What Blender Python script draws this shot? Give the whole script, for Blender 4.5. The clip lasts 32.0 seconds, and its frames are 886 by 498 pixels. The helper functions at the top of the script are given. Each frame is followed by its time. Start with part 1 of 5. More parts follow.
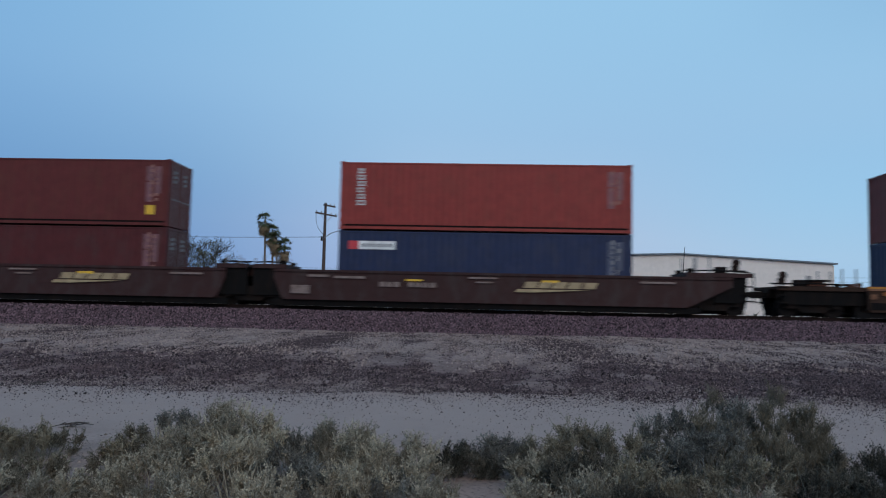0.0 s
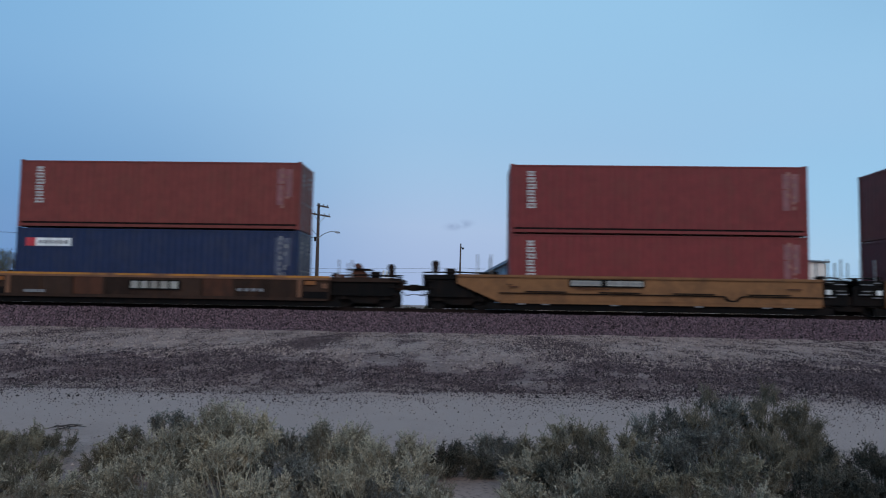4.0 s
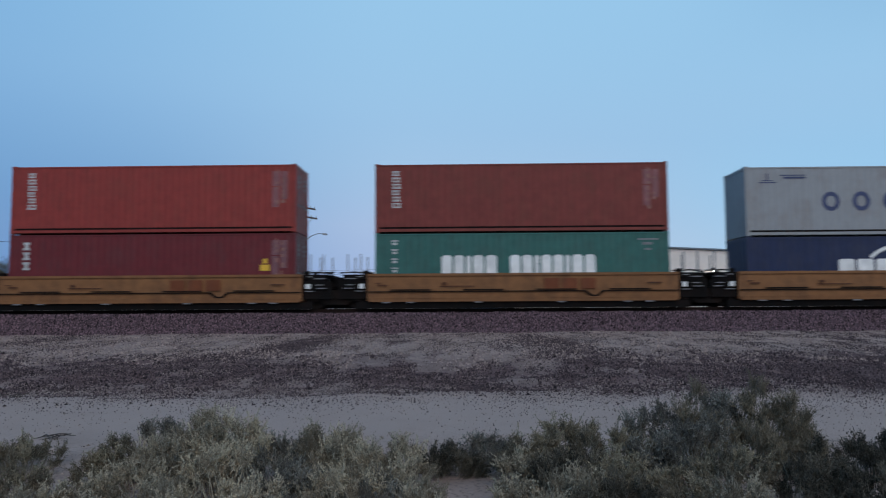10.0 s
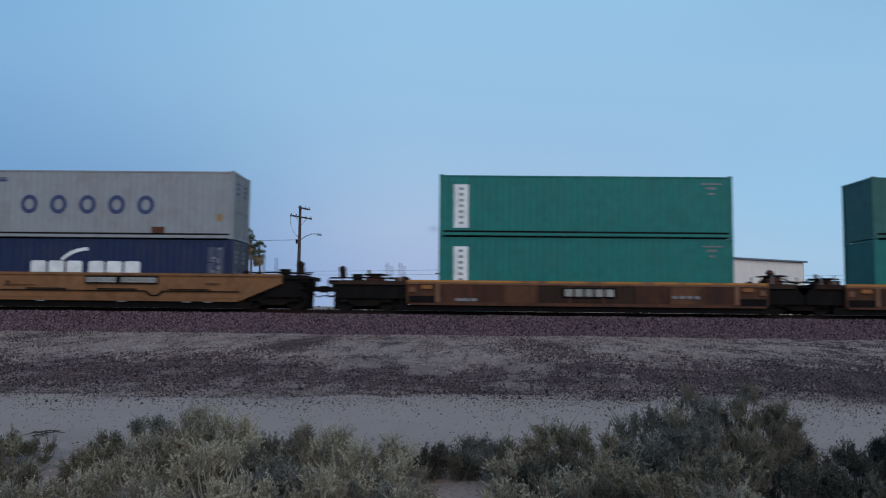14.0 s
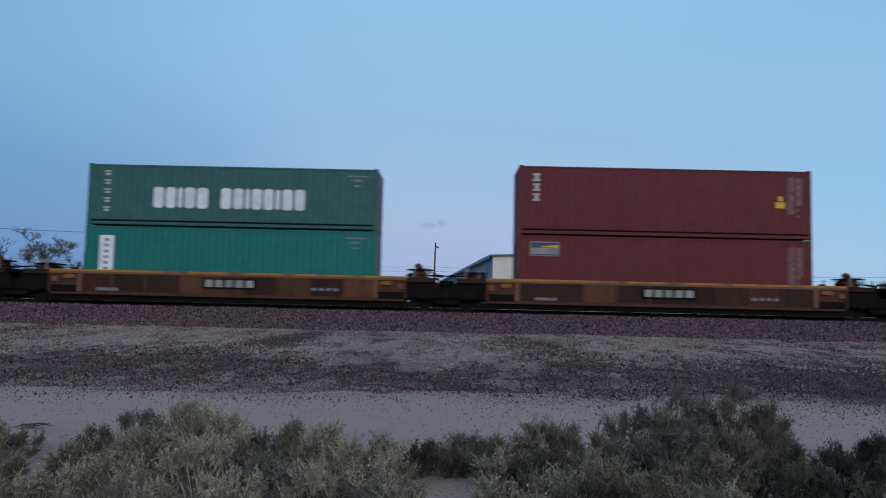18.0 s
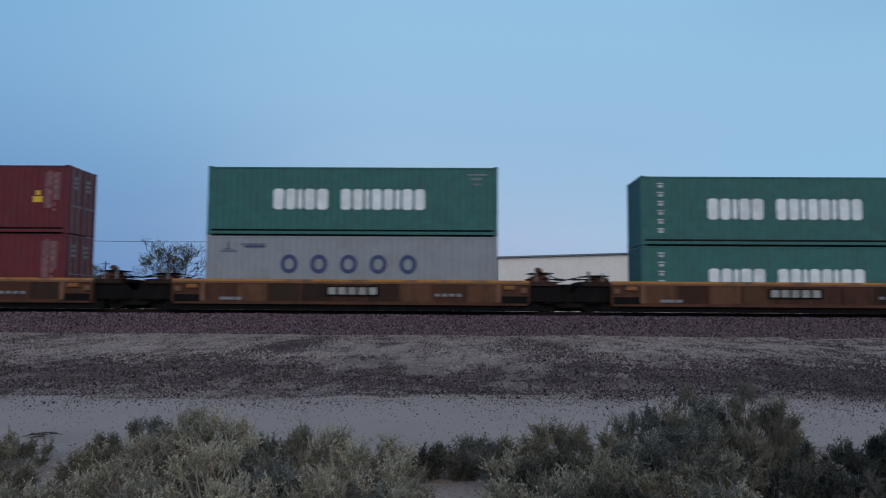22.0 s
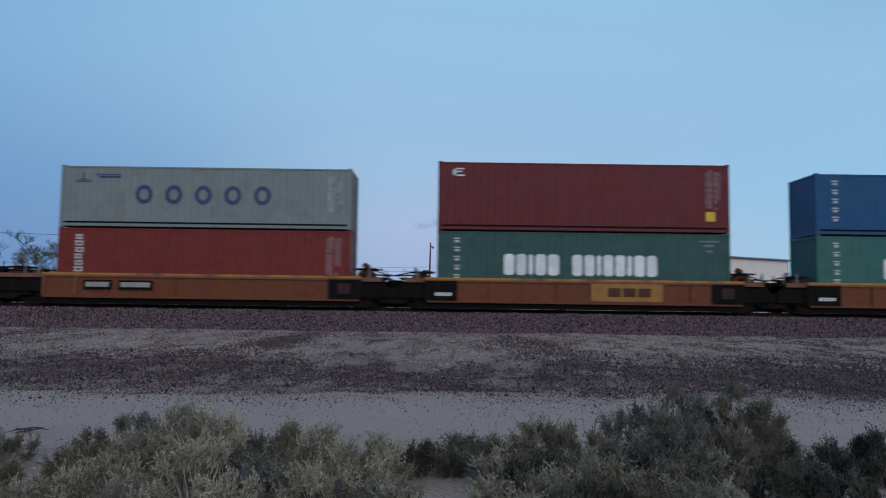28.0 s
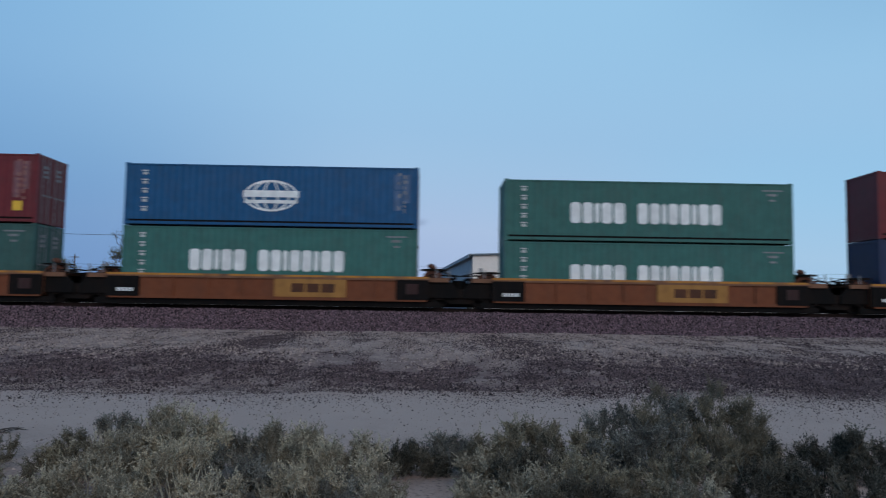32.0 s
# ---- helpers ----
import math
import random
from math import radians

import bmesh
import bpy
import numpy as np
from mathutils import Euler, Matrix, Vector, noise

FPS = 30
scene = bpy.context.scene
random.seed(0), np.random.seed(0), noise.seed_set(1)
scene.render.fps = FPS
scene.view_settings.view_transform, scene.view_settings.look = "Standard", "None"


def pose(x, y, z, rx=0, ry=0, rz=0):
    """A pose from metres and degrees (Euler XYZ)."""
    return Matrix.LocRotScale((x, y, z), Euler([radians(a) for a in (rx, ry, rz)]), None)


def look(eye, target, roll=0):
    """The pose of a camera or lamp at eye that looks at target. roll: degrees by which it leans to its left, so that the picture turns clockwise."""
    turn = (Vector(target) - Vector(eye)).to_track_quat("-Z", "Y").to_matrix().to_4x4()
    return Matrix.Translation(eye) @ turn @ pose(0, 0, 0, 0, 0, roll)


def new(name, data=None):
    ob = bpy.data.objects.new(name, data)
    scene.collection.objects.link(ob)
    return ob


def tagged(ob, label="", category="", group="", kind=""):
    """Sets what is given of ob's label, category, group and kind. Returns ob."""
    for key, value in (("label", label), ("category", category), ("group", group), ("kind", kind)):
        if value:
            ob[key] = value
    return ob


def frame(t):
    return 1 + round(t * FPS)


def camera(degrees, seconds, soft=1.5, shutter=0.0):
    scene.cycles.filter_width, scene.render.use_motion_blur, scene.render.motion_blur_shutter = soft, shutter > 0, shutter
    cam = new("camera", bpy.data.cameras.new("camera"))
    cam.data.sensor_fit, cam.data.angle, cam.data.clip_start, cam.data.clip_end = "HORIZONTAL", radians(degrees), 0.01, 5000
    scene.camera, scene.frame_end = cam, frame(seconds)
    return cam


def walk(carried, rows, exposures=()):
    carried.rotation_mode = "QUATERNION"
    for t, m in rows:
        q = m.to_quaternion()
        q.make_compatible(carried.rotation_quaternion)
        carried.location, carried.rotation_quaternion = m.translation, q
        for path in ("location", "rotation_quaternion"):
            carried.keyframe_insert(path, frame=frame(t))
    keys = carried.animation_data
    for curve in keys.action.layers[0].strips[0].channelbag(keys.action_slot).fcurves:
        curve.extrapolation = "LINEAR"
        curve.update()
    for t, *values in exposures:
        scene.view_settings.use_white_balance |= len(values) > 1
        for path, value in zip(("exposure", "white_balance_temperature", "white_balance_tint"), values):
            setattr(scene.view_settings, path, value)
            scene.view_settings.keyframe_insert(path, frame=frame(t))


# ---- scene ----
cam = camera(61.5, 32.0, soft=1.1, shutter=0.65)

# ---- the walk: a hand-held camera that stands on one spot: seconds, yaw, pitch, roll ----
EYE = (0.0, 0.0, 1.6)
TURNS = (
    (0, 2.87, 4.33, -1.28), (0.5, 2.72, 4.52, -1.53), (1, 2.66, 4.49, -1.05), (1.5, 2.34, 4.63, -0.58),
    (2, 2.33, 4.70, -0.92), (2.5, 2.37, 4.80, -0.62), (3, 2.33, 4.82, -0.76), (3.5, 2.33, 4.40, -1.03),
    (5.5, 2.71, 4.26, -0.70), (6, 2.40, 4.14, -0.64), (6.5, 1.87, 3.98, -0.48), (7, 2.07, 3.91, -0.17),
    (7.5, 1.84, 4.33, 0.29), (8, 1.49, 4.56, -0.00), (8.5, 1.68, 4.53, -0.36), (9, 1.55, 4.53, -0.67),
    (9.5, 1.88, 4.24, -0.10), (10, 1.57, 4.30, 0.33), (10.5, 1.59, 3.88, 0.43), (11, 1.75, 4.41, -0.14),
    (11.5, 1.39, 4.14, -0.89), (12, 1.40, 4.21, -0.88), (12.5, 1.33, 4.05, -0.48), (13, 1.28, 4.00, -0.37),
    (13.5, 0.93, 4.63, -0.74), (15.5, 1.71, 3.77, 0.01), (16, 1.34, 4.09, -0.10), (16.5, 1.34, 4.14, -0.16),
    (17, 1.10, 3.88, -0.34), (17.5, 0.84, 4.43, -0.59), (18, 0.42, 4.28, -1.31), (18.5, 0.69, 4.57, -0.92),
    (19, 0.74, 4.91, -1.04), (19.5, 0.43, 4.90, -0.69), (20, 0.79, 4.44, -0.60), (20.5, 0.46, 4.54, -0.90),
    (21, 0.65, 4.62, -0.64), (21.5, 0.83, 4.56, -0.60), (22, 0.88, 4.50, -0.40), (22.5, 0.68, 4.91, -0.35),
    (23, 0.65, 4.62, -0.39), (23.5, 0.97, 4.51, -0.40), (24, 0.66, 4.63, -0.43), (24.5, 0.24, 4.87, -0.67),
    (25, 0.06, 4.61, -0.68), (25.5, 0.31, 4.41, -0.83), (27.5, -0.02, 4.37, -0.72), (28, 0.08, 4.29, -0.79),
    (28.5, 0.02, 4.29, -0.80), (29, 0.15, 4.04, -0.64), (29.5, 0.14, 4.62, -0.91), (30, 0.22, 4.62, -0.80),
    (30.5, 0.20, 4.59, -0.91), (31, 0.10, 4.53, -0.99), (31.5, -0.03, 4.40, -1.04), (32, -1.10, 4.27, -0.86)
)
walk(cam, [(t, pose(*EYE, 90 + p, r, y)) for t, y, p, r in TURNS],
     exposures=((0, -0.03), (2, -0.08), (6, 0.03), (10, 0.0), (13, -0.07), (19, -0.07), (25, -0.17), (30, -0.04), (32, -0.04)))

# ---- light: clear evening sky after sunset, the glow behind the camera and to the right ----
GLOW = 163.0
world = bpy.data.worlds.new("evening_sky")
scene.world = world
world.use_nodes = True
wn, wl = world.node_tree.nodes, world.node_tree.links
sky = wn.new("ShaderNodeTexSky")
sky.sky_type = "NISHITA"
sky.sun_disc = False
sky.sun_elevation = radians(30.0)
sky.sun_rotation = radians(GLOW)
sky.altitude = 300
sky.air_density, sky.dust_density, sky.ozone_density = 1.0, 0.1, 3.0
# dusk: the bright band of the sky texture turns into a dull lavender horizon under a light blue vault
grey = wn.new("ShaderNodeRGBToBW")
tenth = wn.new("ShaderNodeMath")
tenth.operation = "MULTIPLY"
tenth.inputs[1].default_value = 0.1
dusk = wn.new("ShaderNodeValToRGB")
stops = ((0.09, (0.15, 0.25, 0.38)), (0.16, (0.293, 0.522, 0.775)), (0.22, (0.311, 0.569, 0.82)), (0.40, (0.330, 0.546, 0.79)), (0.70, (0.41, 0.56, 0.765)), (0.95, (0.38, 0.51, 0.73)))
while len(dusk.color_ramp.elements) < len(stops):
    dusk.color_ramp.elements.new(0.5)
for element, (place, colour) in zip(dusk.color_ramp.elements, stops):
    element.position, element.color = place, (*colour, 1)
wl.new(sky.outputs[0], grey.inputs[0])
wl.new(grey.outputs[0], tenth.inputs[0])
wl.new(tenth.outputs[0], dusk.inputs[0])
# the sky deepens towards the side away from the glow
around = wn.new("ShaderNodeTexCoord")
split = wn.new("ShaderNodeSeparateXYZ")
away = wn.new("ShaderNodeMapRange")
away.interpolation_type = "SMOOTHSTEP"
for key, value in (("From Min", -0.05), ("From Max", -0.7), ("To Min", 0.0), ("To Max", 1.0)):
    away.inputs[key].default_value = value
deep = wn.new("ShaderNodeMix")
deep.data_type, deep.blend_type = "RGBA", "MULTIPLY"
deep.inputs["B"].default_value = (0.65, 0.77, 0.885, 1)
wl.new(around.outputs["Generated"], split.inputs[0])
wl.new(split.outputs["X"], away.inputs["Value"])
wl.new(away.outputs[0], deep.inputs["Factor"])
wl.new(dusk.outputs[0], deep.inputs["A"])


def slide(source, start, stop):
    """0 to 1, smoothly, as the source goes from start to stop."""
    r = wn.new("ShaderNodeMapRange")
    r.interpolation_type = "SMOOTHSTEP"
    r.inputs["From Min"].default_value, r.inputs["From Max"].default_value = start, stop
    wl.new(source, r.inputs["Value"])
    return r.outputs[0]


def product(a, b):
    r = wn.new("ShaderNodeMath")
    r.operation = "MULTIPLY"
    wl.new(a, r.inputs[0]), wl.new(b, r.inputs[1])
    return r.outputs[0]


def tinted(colour, amount, tint):
    r = wn.new("ShaderNodeMix")
    r.data_type, r.blend_type = "RGBA", "MULTIPLY"
    wl.new(amount, r.inputs["Factor"])
    wl.new(colour, r.inputs["A"])
    r.inputs["B"].default_value = (*tint, 1)
    return r.outputs["Result"]


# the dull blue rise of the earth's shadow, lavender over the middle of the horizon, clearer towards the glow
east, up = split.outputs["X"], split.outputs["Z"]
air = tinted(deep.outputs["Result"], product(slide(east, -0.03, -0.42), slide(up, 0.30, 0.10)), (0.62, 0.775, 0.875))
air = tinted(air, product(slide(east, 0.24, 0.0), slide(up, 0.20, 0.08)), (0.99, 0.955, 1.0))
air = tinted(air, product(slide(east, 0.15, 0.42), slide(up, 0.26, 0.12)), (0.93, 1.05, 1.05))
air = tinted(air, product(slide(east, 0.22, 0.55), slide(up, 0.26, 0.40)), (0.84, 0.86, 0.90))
# one thin grey wisp of cloud over the horizon
offset = wn.new("ShaderNodeMapping")
offset.vector_type = "TEXTURE"
offset.inputs["Location"].default_value = (-0.0225, 0.9939, 0.1075)
offset.inputs["Rotation"].default_value = (0, radians(-9), 0)
offset.inputs["Scale"].default_value = (0.027, 1.0, 0.0085)
wl.new(around.outputs["Generated"], offset.inputs["Vector"])
reach_out = wn.new("ShaderNodeVectorMath")
reach_out.operation = "LENGTH"
wl.new(offset.outputs[0], reach_out.inputs[0])
fluff = wn.new("ShaderNodeTexNoise")
fluff.inputs["Scale"].default_value, fluff.inputs["Detail"].default_value = 70.0, 4.0
wl.new(around.outputs["Generated"], fluff.inputs["Vector"])
air = tinted(air, product(slide(reach_out.outputs["Value"], 1.0, 0.2), slide(fluff.outputs["Fac"], 0.30, 0.66)), (0.76, 0.76, 0.80))
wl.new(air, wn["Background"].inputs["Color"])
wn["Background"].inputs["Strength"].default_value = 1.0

sun = new("sun", bpy.data.lights.new("sun", "SUN"))
sun.data.energy, sun.data.angle, sun.data.color = 0.95, radians(45), (1.0, 0.86, 0.77)
sun.matrix_world = look((0, 0, 0), (-math.sin(radians(GLOW)), -math.cos(radians(GLOW)), -0.6))
scene.view_settings.exposure = 0.0

# ---- materials ----


def material(name, base, rough=0.6, metal=0.0, vary=0.12, scale=3.0, dirt=None, dirt_amount=0.3, dirt_scale=(1.2, 1.2, 0.35),
             bump=0.15, bump_scale=60.0, dirt_detail=9.0, island=0.0, per_object=0.06, glow=0.0, spec=0.5):
    m = bpy.data.materials.new(name)
    m.use_nodes = True
    n, l = m.node_tree.nodes, m.node_tree.links
    b = n["Principled BSDF"]
    b.inputs["Roughness"].default_value = rough
    b.inputs["Metallic"].default_value = metal
    b.inputs["Specular IOR Level"].default_value = spec
    tc = n.new("ShaderNodeTexCoord")
    fine = n.new("ShaderNodeTexNoise")
    fine.inputs["Scale"].default_value, fine.inputs["Detail"].default_value = scale, 6.0
    l.new(tc.outputs["Object"], fine.inputs["Vector"])
    ramp = n.new("ShaderNodeMapRange")
    ramp.inputs["From Min"].default_value, ramp.inputs["From Max"].default_value = 0.3, 0.7
    ramp.inputs["To Min"].default_value, ramp.inputs["To Max"].default_value = 1 - vary, 1 + vary
    l.new(fine.outputs["Fac"], ramp.inputs["Value"])
    value = ramp.outputs[0]
    for amount, source in ((per_object, "object"), (island, "island")):
        if amount:
            info = n.new("ShaderNodeObjectInfo" if source == "object" else "ShaderNodeNewGeometry")
            r2 = n.new("ShaderNodeMapRange")
            r2.inputs["To Min"].default_value, r2.inputs["To Max"].default_value = 1 - amount, 1 + amount
            l.new(info.outputs["Random" if source == "object" else "Random Per Island"], r2.inputs["Value"])
            mul = n.new("ShaderNodeMath")
            mul.operation = "MULTIPLY"
            l.new(value, mul.inputs[0]), l.new(r2.outputs[0], mul.inputs[1])
            value = mul.outputs[0]
    hue = n.new("ShaderNodeHueSaturation")
    hue.inputs["Color"].default_value = (*base, 1)
    l.new(value, hue.inputs["Value"])
    colour = hue.outputs[0]
    if dirt:
        mp = n.new("ShaderNodeMapping")
        mp.inputs["Scale"].default_value = dirt_scale
        l.new(tc.outputs["Object"], mp.inputs["Vector"])
        big = n.new("ShaderNodeTexNoise")
        big.inputs["Scale"].default_value, big.inputs["Detail"].default_value, big.inputs["Roughness"].default_value = 2.2, dirt_detail, 0.7
        l.new(mp.outputs[0], big.inputs["Vector"])
        r3 = n.new("ShaderNodeMapRange")
        r3.inputs["From Min"].default_value, r3.inputs["From Max"].default_value = 0.48, 0.72
        r3.inputs["To Max"].default_value = dirt_amount
        l.new(big.outputs["Fac"], r3.inputs["Value"])
        mix = n.new("ShaderNodeMix")
        mix.data_type = "RGBA"
        l.new(r3.outputs[0], mix.inputs["Factor"])
        l.new(colour, mix.inputs["A"])
        mix.inputs["B"].default_value = (*dirt, 1)
        colour = mix.outputs["Result"]
    l.new(colour, b.inputs["Base Color"])
    if bump:
        bn = n.new("ShaderNodeTexNoise")
        bn.inputs["Scale"].default_value, bn.inputs["Detail"].default_value = bump_scale, 4.0
        l.new(tc.outputs["Object"], bn.inputs["Vector"])
        bp = n.new("ShaderNodeBump")
        bp.inputs["Strength"].default_value, bp.inputs["Distance"].default_value = bump, 0.02
        l.new(bn.outputs["Fac"], bp.inputs["Height"])
        l.new(bp.outputs[0], b.inputs["Normal"])
    if glow:
        b.inputs["Emission Color"].default_value = (*base, 1)
        b.inputs["Emission Strength"].default_value = glow
    return m


RUST = (0.11, 0.05, 0.03)
GRIME = (0.07, 0.06, 0.055)
PAINT = {
    "red": material("red_container_paint", (0.190, 0.027, 0.027), 0.55, spec=0.28, dirt=RUST, dirt_amount=0.35),
    "orange_red": material("orange_red_container_paint", (0.270, 0.038, 0.030), 0.55, spec=0.28, dirt=RUST, dirt_amount=0.3),
    "maroon": material("maroon_container_paint", (0.142, 0.0185, 0.022), 0.55, spec=0.28, dirt=GRIME, dirt_amount=0.3),
    "brick": material("faded_brown_red_container_paint", (0.195, 0.041, 0.033), 0.62, spec=0.28, dirt=RUST, dirt_amount=0.4),
    "brown_red": material("dull_brown_red_container_paint", (0.118, 0.025, 0.023), 0.62, spec=0.2, dirt=RUST, dirt_amount=0.4),
    "dull_grey": material("dull_grey_green_container_paint", (0.215, 0.238, 0.228), 0.6, spec=0.22, vary=0.06, dirt=(0.17, 0.13, 0.10), dirt_amount=0.35, dirt_scale=(0.5, 0.5, 0.35)),
    "deep_maroon": material("deep_maroon_container_paint", (0.085, 0.018, 0.018), 0.62, spec=0.2, dirt=GRIME, dirt_amount=0.4),
    "dull_red": material("dull_red_container_paint", (0.200, 0.032, 0.026), 0.6, spec=0.2, dirt=RUST, dirt_amount=0.3),
    "dark_green": material("dull_green_container_paint", (0.042, 0.098, 0.086), 0.6, spec=0.2, dirt=GRIME, dirt_amount=0.32),
    "navy": material("navy_container_paint", (0.013, 0.023, 0.068), 0.5, spec=0.28, dirt=GRIME, dirt_amount=0.3),
    "blue": material("blue_container_paint", (0.007, 0.078, 0.188), 0.5, spec=0.28, dirt=GRIME, dirt_amount=0.25),
    "green": material("grey_green_container_paint", (0.040, 0.136, 0.116), 0.58, spec=0.28, dirt=GRIME, dirt_amount=0.32),
    "teal": material("teal_container_paint", (0.009, 0.165, 0.138), 0.5, spec=0.28, dirt=GRIME, dirt_amount=0.22),
    "grey": material("light_grey_container_paint", (0.295, 0.30, 0.305), 0.55, spec=0.28, vary=0.05, dirt=(0.20, 0.135, 0.10), dirt_amount=0.4, dirt_scale=(0.5, 0.5, 0.35)),
}
# black for the shade painted into the groove over the bottom rail
RECESS_SHADE = material("black_recess_shade", (0.014, 0.012, 0.012), 0.9, spec=0.1)
WHITE = material("white_marking_paint", (0.80, 0.79, 0.76), 0.6, dirt=GRIME, dirt_amount=0.25)
SOFT_WHITE = material("worn_white_marking_paint", (0.50, 0.50, 0.48), 0.65, dirt=GRIME, dirt_amount=0.4)
FADED = material("faded_marking_paint", (0.21, 0.205, 0.21), 0.7, vary=0.3, scale=9)
FADED_RED = material("faded_red_marking_paint", (0.27, 0.125, 0.10), 0.7, vary=0.3, scale=9)
PALE_GOLD = material("pale_gold_marking_paint", (0.38, 0.28, 0.155), 0.7, vary=0.25, scale=5, dirt=RUST, dirt_amount=0.6)
FAINT = {k: material("faint_panel_on_" + k, tuple(0.86 * c + 0.14 * g for c, g in zip(base, (0.42, 0.42, 0.46))), 0.65, vary=0.25, scale=2.5, dirt=GRIME, dirt_amount=0.3) for k, base in
         {"red": (0.2, 0.03, 0.028), "maroon": (0.142, 0.019, 0.022), "navy": (0.013, 0.023, 0.068), "blue": (0.005, 0.066, 0.175), "green": (0.035, 0.125, 0.105), "grey": (0.26, 0.26, 0.27)}.items()}
STENCIL = material("grimy_stencil_white", (0.33, 0.31, 0.27), 0.7, dirt=RUST, dirt_amount=0.6)
DULL_STENCIL = material("dull_rusty_stencil", (0.21, 0.15, 0.13), 0.75, vary=0.3, scale=6, dirt=RUST, dirt_amount=0.7)
INK = material("navy_marking_paint", (0.035, 0.05, 0.13), 0.6)
YELLOW = material("yellow_label", (0.72, 0.42, 0.03), 0.5)
AMBER_TAG = material("faded_orange_label", (0.40, 0.20, 0.05), 0.6, dirt=GRIME, dirt_amount=0.4)
SIGNAL_RED = material("signal_red_marking", (0.55, 0.04, 0.05), 0.5)
CAR_RED = material("oxide_red_car_paint", (0.040, 0.0155, 0.014), 0.7, spec=0.25, dirt=GRIME, dirt_amount=0.6)
CAR_YELLOW = material("faded_yellow_car_paint", (0.232, 0.103, 0.041), 0.65, spec=0.25, dirt=(0.105, 0.048, 0.024), dirt_amount=0.75, dirt_scale=(0.45, 0.45, 0.45))
CAR_BROWN = material("rusted_brown_car_paint", (0.096, 0.036, 0.018), 0.75, spec=0.25, dirt=(0.022, 0.018, 0.016), dirt_amount=0.9, dirt_scale=(0.55, 0.9, 0.3))
CAR_EDGE = material("worn_yellow_edge_paint", (0.47, 0.195, 0.035), 0.65, spec=0.25, dirt=(0.15, 0.078, 0.052), dirt_amount=1.0, dirt_scale=(0.32, 0.5, 0.5), dirt_detail=2.0)
CAR_PANEL = material("rust_streaked_panel_paint", (0.076, 0.029, 0.016), 0.75, spec=0.2, per_object=0.4, dirt=(0.02, 0.014, 0.012), dirt_amount=0.85, dirt_scale=(1.2, 1.2, 0.25))
CAR_SOOT = material("sooty_brown_panel_paint", (0.036, 0.020, 0.014), 0.8, spec=0.15, per_object=0.3, dirt=(0.09, 0.04, 0.022), dirt_amount=0.5, dirt_scale=(1.5, 1.2, 0.3))
CAR_TAN = material("faded_tan_panel_paint", (0.120, 0.052, 0.026), 0.75, spec=0.2, per_object=0.25, dirt=(0.035, 0.02, 0.015), dirt_amount=0.85, dirt_scale=(1.4, 1.2, 0.3))
CAR_RIB = material("dull_tan_rib_paint", (0.20, 0.095, 0.055), 0.75, spec=0.2, dirt=RUST, dirt_amount=0.6)
RUSTY = material("rusty_brake_gear", (0.105, 0.043, 0.028), 0.85, spec=0.15, dirt=(0.02, 0.014, 0.012), dirt_amount=0.7)
AMBER = material("dull_amber_plate", (0.30, 0.105, 0.028), 0.6, spec=0.3, dirt=RUST, dirt_amount=0.4)
CAR_ORANGE = material("orange_brown_car_panel", (0.175, 0.052, 0.021), 0.7, spec=0.25, dirt=RUST, dirt_amount=0.6)
PANEL_YELLOW = material("yellow_car_panel", (0.37, 0.172, 0.045), 0.65, spec=0.25, dirt=RUST, dirt_amount=0.35)
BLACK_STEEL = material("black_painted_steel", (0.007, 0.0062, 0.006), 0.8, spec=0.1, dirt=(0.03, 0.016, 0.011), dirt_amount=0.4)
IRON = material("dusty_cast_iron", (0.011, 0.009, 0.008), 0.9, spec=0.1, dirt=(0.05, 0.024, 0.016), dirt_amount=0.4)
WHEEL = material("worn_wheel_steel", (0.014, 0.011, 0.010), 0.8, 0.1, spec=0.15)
RAIL_STEEL = material("rusty_rail_steel", (0.022, 0.013, 0.011), 0.85, spec=0.12)
TIE = material("weathered_concrete_tie", (0.13, 0.105, 0.095), 0.9, dirt=GRIME, dirt_amount=0.5)
BALLAST = material("purple_brown_ballast", (0.096, 0.061, 0.068), 0.95, spec=0.2, vary=0.6, scale=14, bump=1.0, bump_scale=26)
STONE = material("ballast_stone", (0.137, 0.084, 0.093), 0.95, spec=0.2, vary=0.15, scale=20, island=0.95, bump=0.3)
SPILL = material("dark_spilled_stone", (0.076, 0.052, 0.054), 0.95, spec=0.2, vary=0.15, scale=20, island=0.8, bump=0.3)
CLOD = material("dry_earth_clod", (0.31, 0.228, 0.198), 0.95, spec=0.15, vary=0.3, scale=12, island=0.35, bump=0.8, bump_scale=40)
PEBBLE = material("pale_pebble", (0.36, 0.275, 0.235), 0.95, spec=0.2, vary=0.15, scale=20, island=0.5, bump=0.3)

# ---- mesh helpers ----
BOX_FACES = ((0, 1, 2, 3), (7, 6, 5, 4), (0, 4, 5, 1), (1, 5, 6, 2), (2, 6, 7, 3), (3, 7, 4, 0))
KEPT = {}


def mesh_of(name, verts, faces, mat, smooth=False):
    me = bpy.data.meshes.new(name)
    me.from_pydata(verts, [], faces)
    me.materials.append(mat)
    if smooth:
        me.shade_smooth()
    me.update()
    return me


